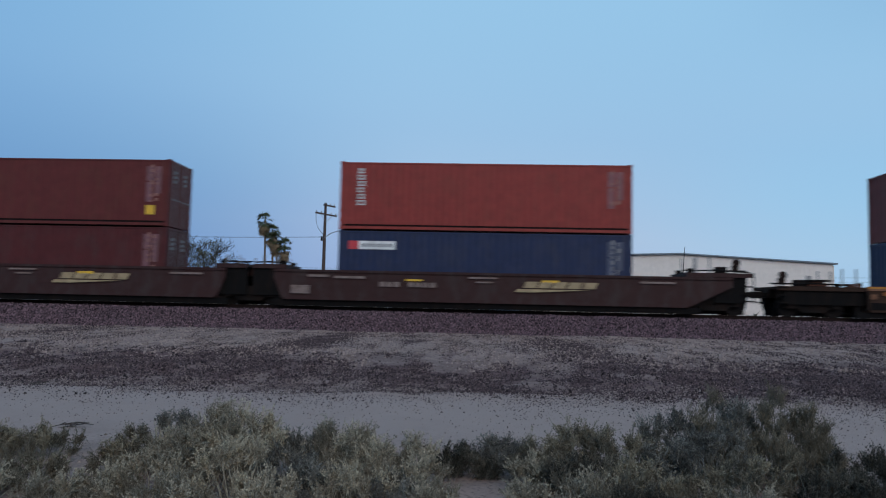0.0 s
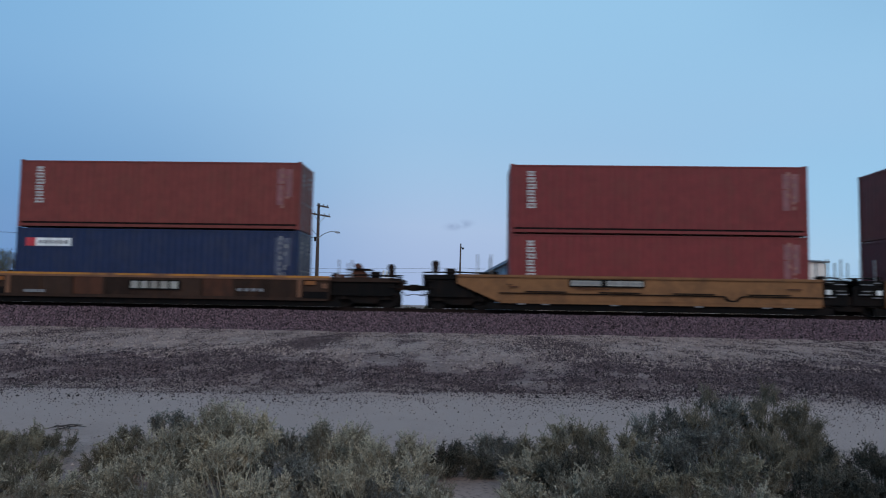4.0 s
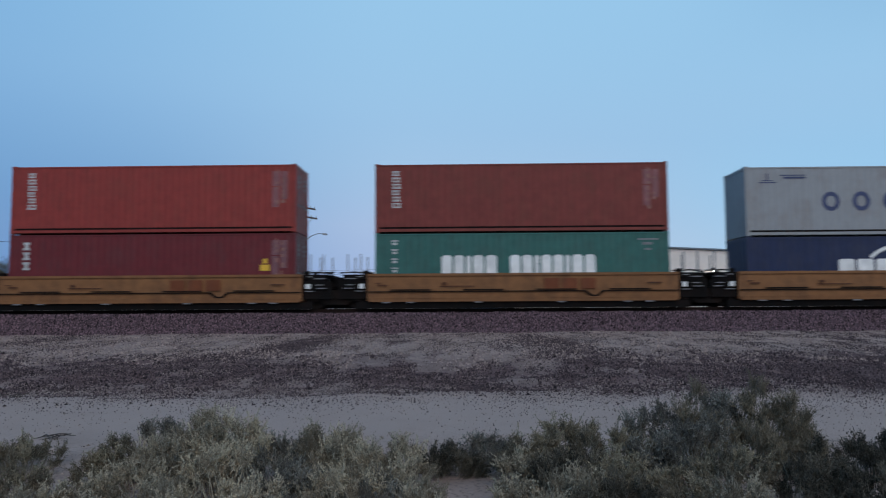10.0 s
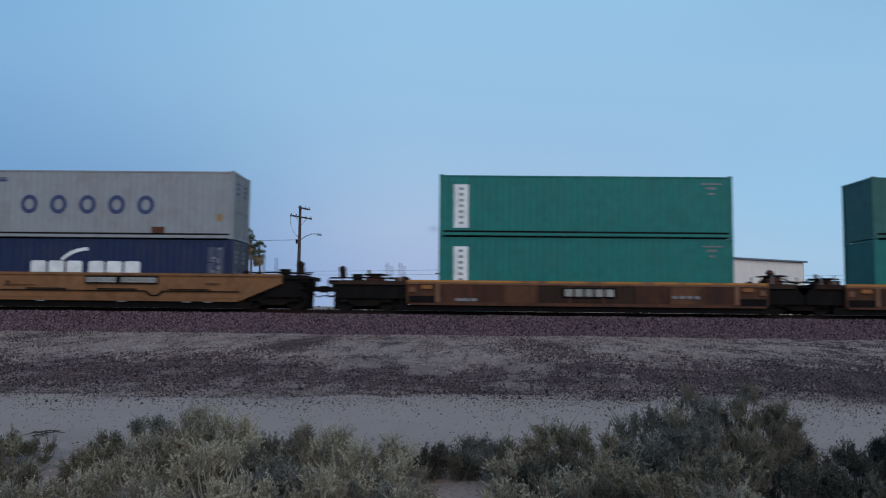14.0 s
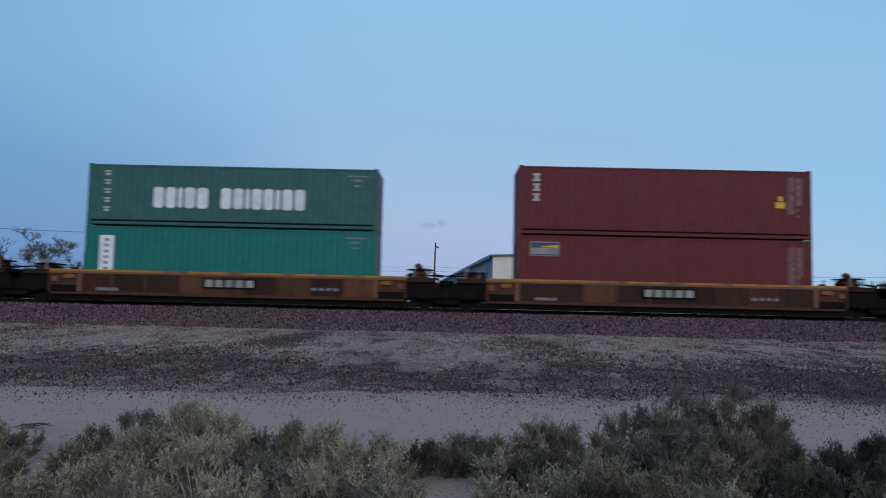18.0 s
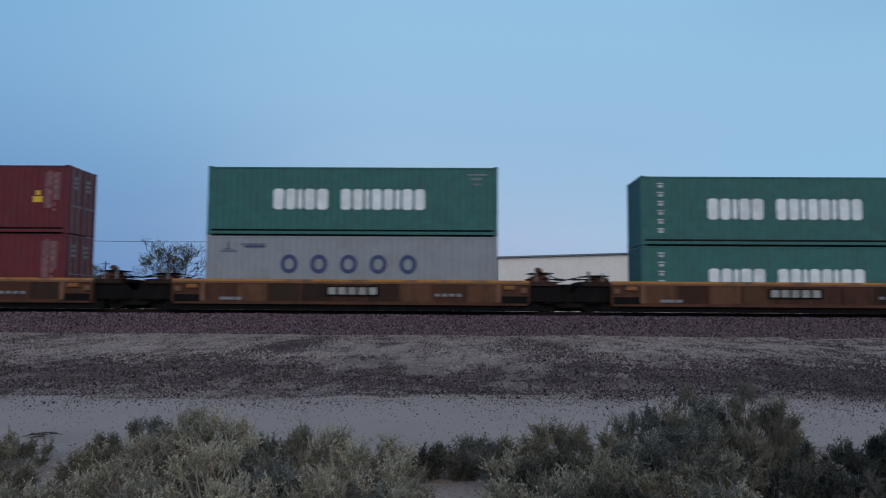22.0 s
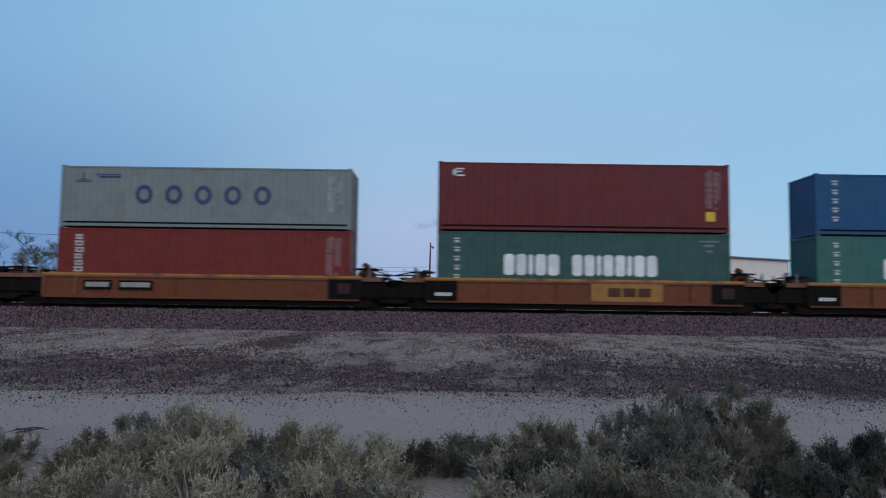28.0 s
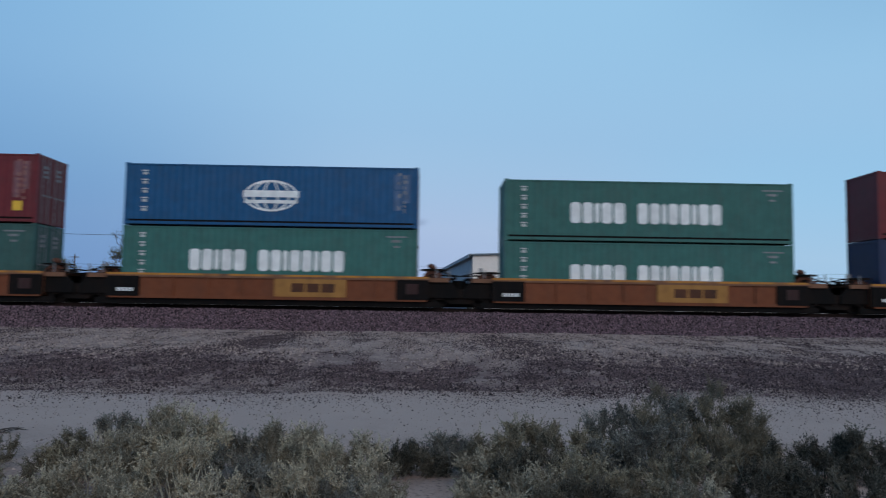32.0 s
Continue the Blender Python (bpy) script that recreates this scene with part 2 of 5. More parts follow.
def boxes(items):
    """Verts and faces of boxes (x0, x1, y0, y1, z0, z1)."""
    v, f = [], []
    for x0, x1, y0, y1, z0, z1 in items:
        k = len(v)
        v += [(x0, y0, z0), (x0, y1, z0), (x1, y1, z0), (x1, y0, z0), (x0, y0, z1), (x0, y1, z1), (x1, y1, z1), (x1, y0, z1)]
        f += [tuple(k + i for i in face) for face in BOX_FACES]
    return v, f


def prism(outline, y0, y1):
    """An outline in x and z, drawn out from y0 to y1."""
    n = len(outline)
    v = [(x, y0, z) for x, z in outline] + [(x, y1, z) for x, z in outline]
    f = [tuple(range(n)), tuple(range(2 * n - 1, n - 1, -1))] + [(i, n + i, n + (i + 1) % n, (i + 1) % n) for i in range(n)]
    return v, f


def tube(points, radii, sides=6):
    """A tapered tube along points, closed at its ends."""
    v, f = [], []
    pts = [Vector(p) for p in points]
    for i, p in enumerate(pts):
        way = (pts[min(i + 1, len(pts) - 1)] - pts[max(i - 1, 0)]).normalized()
        side = way.orthogonal().normalized()
        other = way.cross(side)
        for k in range(sides):
            a = 2 * math.pi * k / sides
            v.append(tuple(p + (side * math.cos(a) + other * math.sin(a)) * radii[i]))
        if i:
            for k in range(sides):
                a, b = (i - 1) * sides + k, (i - 1) * sides + (k + 1) % sides
                f.append((a, b, b + sides, a + sides))
    f.append(tuple(range(sides - 1, -1, -1)))
    f.append(tuple(range(len(v) - sides, len(v))))
    return v, f


def merged(*shapes):
    v, f = [], []
    for vs, fs in shapes:
        k = len(v)
        v += list(vs)
        f += [tuple(k + i for i in face) for face in fs]
    return v, f


def part(name, shape, mat, parent, label="", at=None, smooth=False, key=None):
    """One mesh under a thing or a part. Parts with the same key share their mesh."""
    me = KEPT.get(key) if key else None
    if me is None:
        me = mesh_of(name, *shape, mat, smooth)
        if key:
            KEPT[key] = me
    ob = new(name, me)
    ob.parent = parent
    if at:
        ob.matrix_local = at
    if label:
        ob["label"] = label
    return ob


def thing(name, m, label, category, group=""):
    ob = new(name)
    ob.empty_display_size = 0.2
    ob.matrix_world = m
    return tagged(ob, label, category, group)


def soft_noise(x, y, scale, seed=0):
    """Smooth noise in -1 to 1 for arrays of places."""
    x, y = np.asarray(x) / scale, np.asarray(y) / scale
    xi, yi = np.floor(x), np.floor(y)
    fx, fy = x - xi, y - yi
    fx, fy = fx * fx * (3 - 2 * fx), fy * fy * (3 - 2 * fy)

    def dot(i, j):
        h = np.sin(i * 127.1 + j * 311.7 + seed * 74.7) * 43758.5453
        return 2 * (h - np.floor(h)) - 1

    a, b, c, d = dot(xi, yi), dot(xi + 1, yi), dot(xi, yi + 1), dot(xi + 1, yi + 1)
    return a + (b - a) * fx + (c - a) * fy + (a - b - c + d) * fx * fy


# ---- the plan ----
TRACK_Y = 32.12          # middle of the track
RAIL_Z = 1.45            # top of the rails


def low_ground(x, y):
    """Height of the earth: a dirt road, a gentle rise to the track, flat desert beyond."""
    x, y = np.asarray(x, float), np.asarray(y, float)
    rise = np.interp(y, (-50, 4, 8, 9, 12.6, 14.2, 19, 28.8, 36, 50, 4000), (0, 0, 0.02, 0, 0, 0.03, 0.25, 0.53, 0.53, 0.4, 0.4))
    near = np.clip((60 - np.abs(x)) / 30, 0, 1) * np.clip((40 - y) / 5, 0, 1)
    rough = np.where((y > 8.8) & (y < 13), 0.35, 1.0)
    bumps = np.interp(y, (16, 21), (0.05, 0.018)) * soft_noise(x, y, 1.7, 1) + (0.02 + 0.018 * np.clip((y - 13) / 2, 0, 1) - 0.02 * np.clip((y - 18) / 3, 0, 1)) * soft_noise(x, y, 0.55, 2) + np.interp(y, (13, 14, 20, 26), (0, 0.09, 0.09, 0.03)) * soft_noise(x, y, 6, 3)
    return rise + near * rough * bumps


def spacing(dense0, dense1, step, far0, far1):
    out = list(np.arange(dense0, dense1 + step / 2, step))
    s, p = step, dense1
    while p < far1:
        s *= 1.45
        p = min(p + s, far1)
        out.append(p)
    s, p = step, dense0
    while p > far0:
        s *= 1.45
        p = max(p - s, far0)
        out.insert(0, p)
    return np.array(out)


def grid_mesh(name, xs, ys, height, mat):
    X, Y = np.meshgrid(xs, ys)
    Z = height(X, Y)
    nx, ny = len(xs), len(ys)
    k = np.arange((ny - 1) * (nx - 1))
    a = (k // (nx - 1)) * nx + k % (nx - 1)
    faces = np.stack([a, a + 1, a + nx + 1, a + nx], 1)
    me = bpy.data.meshes.new(name)
    me.from_pydata(np.stack([X.ravel(), Y.ravel(), Z.ravel()], 1).tolist(), [], faces.tolist())
    me.materials.append(mat)
    me.shade_smooth()
    me.update()
    return me


def earth_material():
    m = bpy.data.materials.new("desert_earth")
    m.use_nodes = True
    n, l = m.node_tree.nodes, m.node_tree.links
    b = n["Principled BSDF"]
    b.inputs["Roughness"].default_value = 0.95
    b.inputs["Specular IOR Level"].default_value = 0.2
    tc = n.new("ShaderNodeTexCoord")

    def nz(scale, detail=6.0, rough=0.6):
        t = n.new("ShaderNodeTexNoise")
        t.inputs["Scale"].default_value, t.inputs["Detail"].default_value, t.inputs["Roughness"].default_value = scale, detail, rough
        l.new(tc.outputs["Object"], t.inputs["Vector"])
        return t.outputs["Fac"]

    def rng(v, a, c, lo, hi):
        r = n.new("ShaderNodeMapRange")
        for key, x in (("From Min", a), ("From Max", c), ("To Min", lo), ("To Max", hi)):
            r.inputs[key].default_value = x
        l.new(v, r.inputs["Value"])
        return r.outputs[0]

    def mix(fac, a, c):
        x = n.new("ShaderNodeMix")
        x.data_type = "RGBA"
        l.new(fac, x.inputs["Factor"])
        for key, val in (("A", a), ("B", c)):
            if isinstance(val, tuple):
                x.inputs[key].default_value = (*val, 1)
            else:
                l.new(val, x.inputs[key])
        return x.outputs["Result"]

    def mul(a, c):
        x = n.new("ShaderNodeMath")
        x.operation = "MULTIPLY"
        l.new(a, x.inputs[0]), l.new(c, x.inputs[1])
        return x.outputs[0]

    sep = n.new("ShaderNodeSeparateXYZ")
    l.new(tc.outputs["Object"], sep.inputs[0])
    y = sep.outputs["Y"]
    sand = mix(rng(nz(0.9), 0.35, 0.65, 0, 1), (0.430, 0.315, 0.272), (0.318, 0.230, 0.199))
    sand = mix(rng(nz(3.1, 8.0, 0.7), 0.45, 0.65, 0, 0.45), sand, (0.240, 0.178, 0.156))
    sand = mix(rng(nz(22.0, 3.0), 0.52, 0.68, 0, 0.7), sand, (0.12, 0.09, 0.08))
    road = mul(rng(y, 8.2, 9.6, 0, 1), rng(y, 12.2, 13.8, 1, 0))
    sand = mix(mul(road, rng(nz(0.6), 0.2, 0.6, 0.5, 1.0)), sand, (0.412, 0.310, 0.272))
    band = mul(rng(y, 13.6, 15.2, 0, 1), rng(y, 18.2, 20.6, 1, 0))
    thick = mul(mul(rng(y, 12.6, 14.0, 0, 1), rng(y, 19.5, 21.5, 1, 0)), rng(sep.outputs["X"], 4.0, 11.0, 0, 0.85))
    spilled = mul(band, rng(nz(0.8, 9.0, 0.75), 0.36, 0.58, 0.15, 0.9))
    lumps = n.new("ShaderNodeMapping")
    lumps.inputs["Scale"].default_value = (1.6, 0.5, 1.0)
    l.new(tc.outputs["Object"], lumps.inputs["Vector"])
    lump = n.new("ShaderNodeTexNoise")
    lump.inputs["Scale"].default_value, lump.inputs["Detail"].default_value, lump.inputs["Roughness"].default_value = 1.3, 9.0, 0.72
    l.new(lumps.outputs[0], lump.inputs["Vector"])
    upper = mul(mul(rng(y, 17.5, 19.5, 0, 1), rng(y, 28.0, 29.0, 1, 0.6)), rng(lump.outputs["Fac"], 0.50, 0.62, 0, 0.8))
    col = mix(spilled, sand, (0.115, 0.066, 0.066))
    col = mix(thick, col, (0.085, 0.055, 0.056))
    col = mix(upper, col, (0.15, 0.092, 0.088))
    l.new(col, b.inputs["Base Color"])
    bp = n.new("ShaderNodeBump")
    bp.inputs["Strength"].default_value, bp.inputs["Distance"].default_value = 0.7, 0.03
    l.new(nz(30.0, 8.0), bp.inputs["Height"])
    l.new(bp.outputs[0], b.inputs["Normal"])
    return m


# ---- ground, track bed, track ----
EARTH = earth_material()
ground = new("ground", grid_mesh("ground", spacing(-26, 26, 0.16, -3000, 3000), spacing(4, 30, 0.14, -900, 4200), low_ground, EARTH))
tagged(ground, "pale sandy desert ground with a dirt road and dark spilled stones", "ground", kind="structure")


def bed_height(x, y):
    z = np.interp(np.abs(y - TRACK_Y), (0, 1.45, 1.7, 3.45, 3.9), (RAIL_Z - 0.18, RAIL_Z - 0.185, RAIL_Z - 0.24, 0.46, 0.2))
    return z + 0.02 * soft_noise(x, y, 0.35, 5) + 0.045 * soft_noise(x, y, 1.3, 6) * (np.abs(y - TRACK_Y) > 1.9)


bed = new("track_bed", grid_mesh("track_bed", spacing(-28, 28, 0.14, -1500, 1500), np.arange(TRACK_Y - 3.9, TRACK_Y + 3.95, 0.13), bed_height, BALLAST))
tagged(bed, "raised bed of purple-brown crushed stone ballast under the track", "ballast", kind="structure")


def rail_outline():
    return [(-0.07, -0.18), (0.07, -0.18), (0.07, -0.165), (0.012, -0.15), (0.010, -0.05), (0.036, -0.035), (0.036, -0.004), (0.03, 0), (-0.03, 0), (-0.036, -0.004), (-0.036, -0.035), (-0.010, -0.05), (-0.012, -0.15), (-0.07, -0.165)]


track = thing("railway_track", pose(0, TRACK_Y, RAIL_Z), "single railway track with rusty steel rails on concrete ties", "railway track")
track["kind"] = "structure"
for side in (-0.753, 0.753):
    v, f = prism(rail_outline(), -1500, 1500)
    part("rail", ([(y, x + side, z) for x, y, z in v], [face[::-1] for face in f]), RAIL_STEEL, track)
for i in range(90):
    part("tie", boxes([(-0.13, 0.13, -1.3, 1.3, -0.37, -0.185)]), TIE, track, at=pose(-27 + 0.61 * i, 0, 0), key="tie")

# ---- the train ----
LENGTH = 12.192
TRAVEL = (94.684, -14.118, 11.417, -5.629, 1.3449, -0.12651)


def travelled(t):
    """Metres that the slowing train has gone after t seconds."""
    return sum(c * (t / 10) ** (k + 1) for k, c in enumerate(TRAVEL)) + float(np.interp(t, (0, 1.5, 2.2, 3.0, 4.0, 5.0), (0, 0, 0.02, 0.12, 0.27, 0.36)))


# left end of the load, upper and lower colour, their heights, floor over the rail, decoration of both
TALL, LOW = 2.896, 2.591
STACKS = (
    (-25.56, "brown_red", "deep_maroon", TALL, TALL, 0.33, "column marks tag", "column marks"),
    (-6.00, "orange_red", "navy", TALL, TALL, 0.33, "column marks", "badge marks"),
    (16.90, "brick", "navy", TALL, TALL, 0.30, "column marks", "badge marks"),
    (37.91, "red", "red", TALL, TALL, 0.30, "column marks", "column marks"),
    (53.36, "brick", "maroon", TALL, TALL, 0.29, "column marks", "gold_badge marks"),
    (68.74, "orange_red", "maroon", TALL, TALL, 0.33, "column marks", "short_column marks tag"),
    (84.26, "brick", "green", TALL, TALL, 0.26, "column marks", "signs wide_letters marks"),
    (99.62, "grey", "navy", TALL, LOW, 0.30, "low_rings emblem small_tag rust_patch", "swoosh marks"),
    (120.46, "teal", "teal", LOW, TALL, 0.22, "white_panel marks", "white_panel marks"),
    (138.40, "green", "teal", LOW, TALL, 0.26, "signs wide_letters marks", "white_panel marks"),
    (156.49, "maroon", "maroon", TALL, TALL, 0.26, "short_column marks tag", "label marks"),
    (174.60, "green", "grey", TALL, TALL, 0.23, "wide_letters marks", "rings emblem"),
    (192.74, "green", "green", TALL, LOW, 0.20, "signs wide_letters marks", "signs wide_letters marks"),
    (213.80, "dull_grey", "dull_red", LOW, TALL, 0.29, "rings emblem marks", "column marks"),
    (229.61, "maroon", "dark_green", TALL, TALL, 0.36, "small_mark marks tag", "signs wide_letters marks"),
    (245.39, "blue", "green", LOW, TALL, 0.36, "signs globe marks", "signs wide_letters marks"),
    (261.19, "green", "green", LOW, LOW, 0.27, "signs wide_letters marks", "signs wide_letters marks"),
    (277.01, "maroon", "navy", TALL, TALL, 0.28, "column marks", "marks"),
)
COLOUR_WORDS = {"red": "red", "orange_red": "bright brick-red", "maroon": "dark maroon", "brick": "faded brown-red", "navy": "navy blue",
                "blue": "blue", "green": "grey-green", "teal": "teal green", "grey": "light grey", "brown_red": "dull brown-red", "deep_maroon": "deep maroon", "dull_grey": "dull grey", "dull_red": "dull red", "dark_green": "dull green"}
MOVING = []      # (thing, x at the start, y, z)
WHEELSETS = []   # (part, its place, radius)


def corrugated(length, z0, z1, depth=0.018, pitch=0.278):
    """A corrugated sheet in the x-z plane, its outer face at y = 0, hollows behind."""
    xs, x = [], -length / 2
    n = int(length / pitch)
    step = length / n
    for i in range(n):
        a = -length / 2 + i * step
        xs += [(a, 0), (a + 0.26 * step, 0), (a + 0.5 * step, depth), (a + 0.76 * step, depth)]
    xs.append((length / 2, 0))
    v = [(x, y, z0) for x, y in xs] + [(x, y, z1) for x, y in xs]
    k = len(xs)
    return v, [(i, i + 1, k + i + 1, k + i) for i in range(k - 1)]


def turned(shape, m):
    return [tuple(m @ Vector(p)) for p in shape[0]], shape[1]


def ring(cx, cz, rx, rz, wide, y0=-1.213, y1=-1.2, start=0.0, stop=1.0, n=28):
    """A flat ring or arc on the near side of a container."""
    v, f = [], []
    whole = stop - start > 0.999
    steps = n if whole else n + 1
    for i in range(steps):
        a = 2 * math.pi * (start + (stop - start) * i / n)
        for r in (0, wide):
            x, z = cx + (rx - r) * math.cos(a), cz + (rz - r) * math.sin(a)
            v += [(x, y0, z), (x, y1, z)]
    for i in range(n if whole else n):
        a, b = 4 * i, 4 * ((i + 1) % steps)
        f += [(a, b, b + 2, a + 2), (a, a + 1, b + 1, b), (a + 2, b + 2, b + 3, a + 3)]
    return v, f


def plain_block(box, x, w, z0, z1, cut):
    """A plain white painted block with cut corners."""
    outline = [(x + cut, z0), (x + w - cut, z0), (x + w, z0 + cut), (x + w, z1 - cut), (x + w - cut, z1), (x + cut, z1), (x, z1 - cut), (x, z0 + cut)]
    part("lettering_block", prism(outline, -1.214, -1.2), WHITE, box, "big white painted block", key=("block", round(x, 3), round(z0, 3), w))


def decorate(box, what, height, key):
    """Painted marks on the near side; x from the left end, d down from the top."""
    def bars(name, items, mat, label="", thick=0.0):
        for x0, x1, d0, d1 in items:
            part(name, boxes([(x0 - LENGTH / 2, x1 - LENGTH / 2, -1.213 - thick, -1.2, height - d1, height - d0)]), mat, box, label,
                 key=(name, height, mat.name, thick, round(x0, 3), round(x1, 3), round(d0, 3), round(d1, 3)))

    rnd = random.Random(what + key)
    if "short_column" in what:
        for i in range(3):
            d = 0.34 + 0.42 * i
            bars("marking_bar", [(0.6, 0.88, d, d + 0.09), (0.67, 0.82, d + 0.09, d + 0.24), (0.6, 0.88, d + 0.24, d + 0.33)], SOFT_WHITE, "worn white upright marking")
    elif "column" in what:
        for i in range(6):
            d, x0, x1 = 0.30 + 0.27 * i, 0.73 - 0.02 * (i % 2), 1.02 + 0.03 * (i % 3)
            bars("marking_bar", [(x0, x1, d, d + 0.055), (x0 + 0.03, x0 + 0.1, d + 0.055, d + 0.15), (x1 - 0.1, x1 - 0.03, d + 0.055, d + 0.15), (x0, x1, d + 0.15, d + 0.205)], SOFT_WHITE, "worn white upright marking")
    if "signs" in what:
        n = 6 if height > 2.7 else 5
        bars("marking_bar", [(0.69, 0.95, 0.3 + 0.38 * i, 0.36 + 0.38 * i) for i in range(n)] + [(0.73, 0.92, 0.40 + 0.38 * i, 0.50 + 0.38 * i) for i in range(n)], SOFT_WHITE, "worn white painted mark")
    if "marks" in what:
        mat = FADED_RED if "red" in key or key in ("maroon", "brick", "brown_red", "deep_maroon") else FADED
        faint = FAINT["maroon" if key in ("maroon", "brown_red", "deep_maroon") else "grey" if key == "dull_grey" else "green" if key in ("green", "teal", "dark_green") else key if key in FAINT else "red"]
        bars("faded_panel", [(11.18, 11.5, 0.32, 0.95), (11.18, 11.46, 0.99, 1.85), (11.55, 11.82, 0.32, 1.5)] if "wide" not in what and "white_panel" not in what else [], faint, "faint worn panel of old markings", -0.002)
        items = []
        for c in range(2):
            d = 0.25 + 0.1 * c
            while d < 1.9 and "wide_letters" not in what and "white_panel" not in what:
                h = rnd.uniform(0.08, 0.2)
                if rnd.random() < 0.75:
                    w = rnd.uniform(0.05, 0.15)
                    items.append((11.35 + 0.22 * c, 11.35 + 0.22 * c + w, d, d + h))
                d += h + rnd.uniform(0.05, 0.14)
        bars("marking_bar", items, mat, "faded small marks")
        if "wide_letters" in what or "white_panel" in what:
            bars("marking_bar", [(10.9, 11.75, 0.3, 0.36), (11.1, 11.5, 0.46, 0.56), (11.2, 11.45, 0.7, 0.78)], FADED, "small faded marks")
    if "small_tag" in what:
        bars("yellow_tag", [(11.5, 11.7, 1.85, 2.15)], AMBER_TAG, "faded orange label", 0.002)
    elif "tag" in what:
        bars("yellow_tag", [(11.2, 11.58, 2.0, 2.4)] if "short" not in what else [(10.7, 11.1, 1.35, 1.6), (10.8, 11.0, 1.1, 1.3)], YELLOW, "yellow warning label", 0.002)
    if "gold_badge" in what:
        bars("badge", [(0.55, 2.1, 0.45, 0.72), (0.45, 0.75, 0.42, 0.55)], YELLOW, "yellow marking stripe", 0.002)
    elif "badge" in what:
        bars("badge", [(0.85, 2.4, 0.45, 0.8)], WHITE, "white marking stripe", 0.002)
        bars("badge", [(0.42, 0.85, 0.45, 0.8)], SIGNAL_RED, "red marking block", 0.003)
        bars("marking_bar", [(1.0 + 0.22 * i, 1.14 + 0.22 * i, 0.56, 0.7) for i in range(6)], FADED, "faded small marks", 0.004)
    if "wide_letters" in what:
        x = 2.78
        for w in (0.43, 0.42, 0.2, 0.44, 0.46, None, 0.42, 0.42, 0.2, 0.41, 0.41, 0.2, 0.44, 0.43):
            if w is None:
                x = 5.62
                continue
            plain_block(box, x - LENGTH / 2, w, height - 1.83, height - 0.95, 0.09)
            x += w + 0.085
    if "rings" in what:
        down = 1.48 if "low_rings" in what else 1.2
        for i in range(5):
            part("marking_ring", ring(3.5 + 1.24 * i - LENGTH / 2, height - down, 0.36, 0.40, 0.17), INK, box, "navy painted ring", key=("ring", i, height, down))
    if "emblem" in what:
        bars("emblem", [(0.6, 1.3, 0.66, 0.7), (0.7, 1.15, 0.58, 0.61), (0.9, 0.96, 0.3, 0.6), (1.45, 2.5, 0.36, 0.4), (1.6, 2.5, 0.44, 0.52)], INK, "faint blue emblem")
    if "rust_patch" in what:
        bars("rust_patch", [(8.75, 9.3, 2.4, 2.66)], CAR_BROWN, "rusty repair patch")
    if "swoosh" in what:
        items = []
        for first in (3.7, 6.15):
            for i in range(3):
                items.append((first + 0.76 * i, first + 0.76 * i + 0.66, 0.95, 1.72))
        for x0, x1, d0, d1 in items:
            plain_block(box, x0 - LENGTH / 2, x1 - x0, height - d1, height - d0, 0.07)
        part("swoosh", ring(6.15 - LENGTH / 2, height - 1.82, 1.6, 1.45, 0.14, start=0.255, stop=0.385), WHITE, box, "white curved stripe")
    if "globe" in what:
        cx, cz = 6.05 - LENGTH / 2, height - 1.3
        for rx in (1.12, 0.78, 0.32):
            part("globe_ring", ring(cx, cz, rx, 0.66, 0.07, y0=-1.213 - 0.001 * rx), WHITE, box, "white globe outline")
        bars("marking_bar", [(4.9, 7.2, 1.08, 1.36), (4.95, 7.15, 1.48, 1.62)], WHITE, "white stripe across the globe", 0.004)
    if "white_panel" in what:
        bars("white_panel", [(0.62, 1.22, 0.42, 2.25)], WHITE, "white upright panel", 0.001)
        bars("marking_bar", [(0.84, 1.0, 0.55 + 0.24 * i, 0.66 + 0.24 * i) for i in range(7)], FADED, "grey mark on the panel", 0.004)
    if "small_mark" in what:
        bars("marking_bar", [(0.62, 1.08, 0.28, 0.34), (0.7, 1.0, 0.4, 0.46), (0.62, 0.74, 0.28, 0.62), (0.62, 1.1, 0.56, 0.62)], WHITE, "small white emblem")
    if "label" in what:
        bars("label_plate", [(0.5, 1.7, 0.29, 0.89)], STENCIL, "grey-white label plate", 0.002)
        bars("label_field", [(0.54, 1.66, 0.33, 0.55)], INK, "dark blue upper field", 0.004)
        part("label_stripe", prism([(-5.2, height - 0.5), (-4.43, height - 0.56), (-4.43, height - 0.42), (-4.65, height - 0.43)], -1.219, -1.2), YELLOW, box, "yellow wedge stripe")
        bars("label_field", [(0.54, 1.66, 0.82, 0.86)], INK, "dark lower line", 0.004)


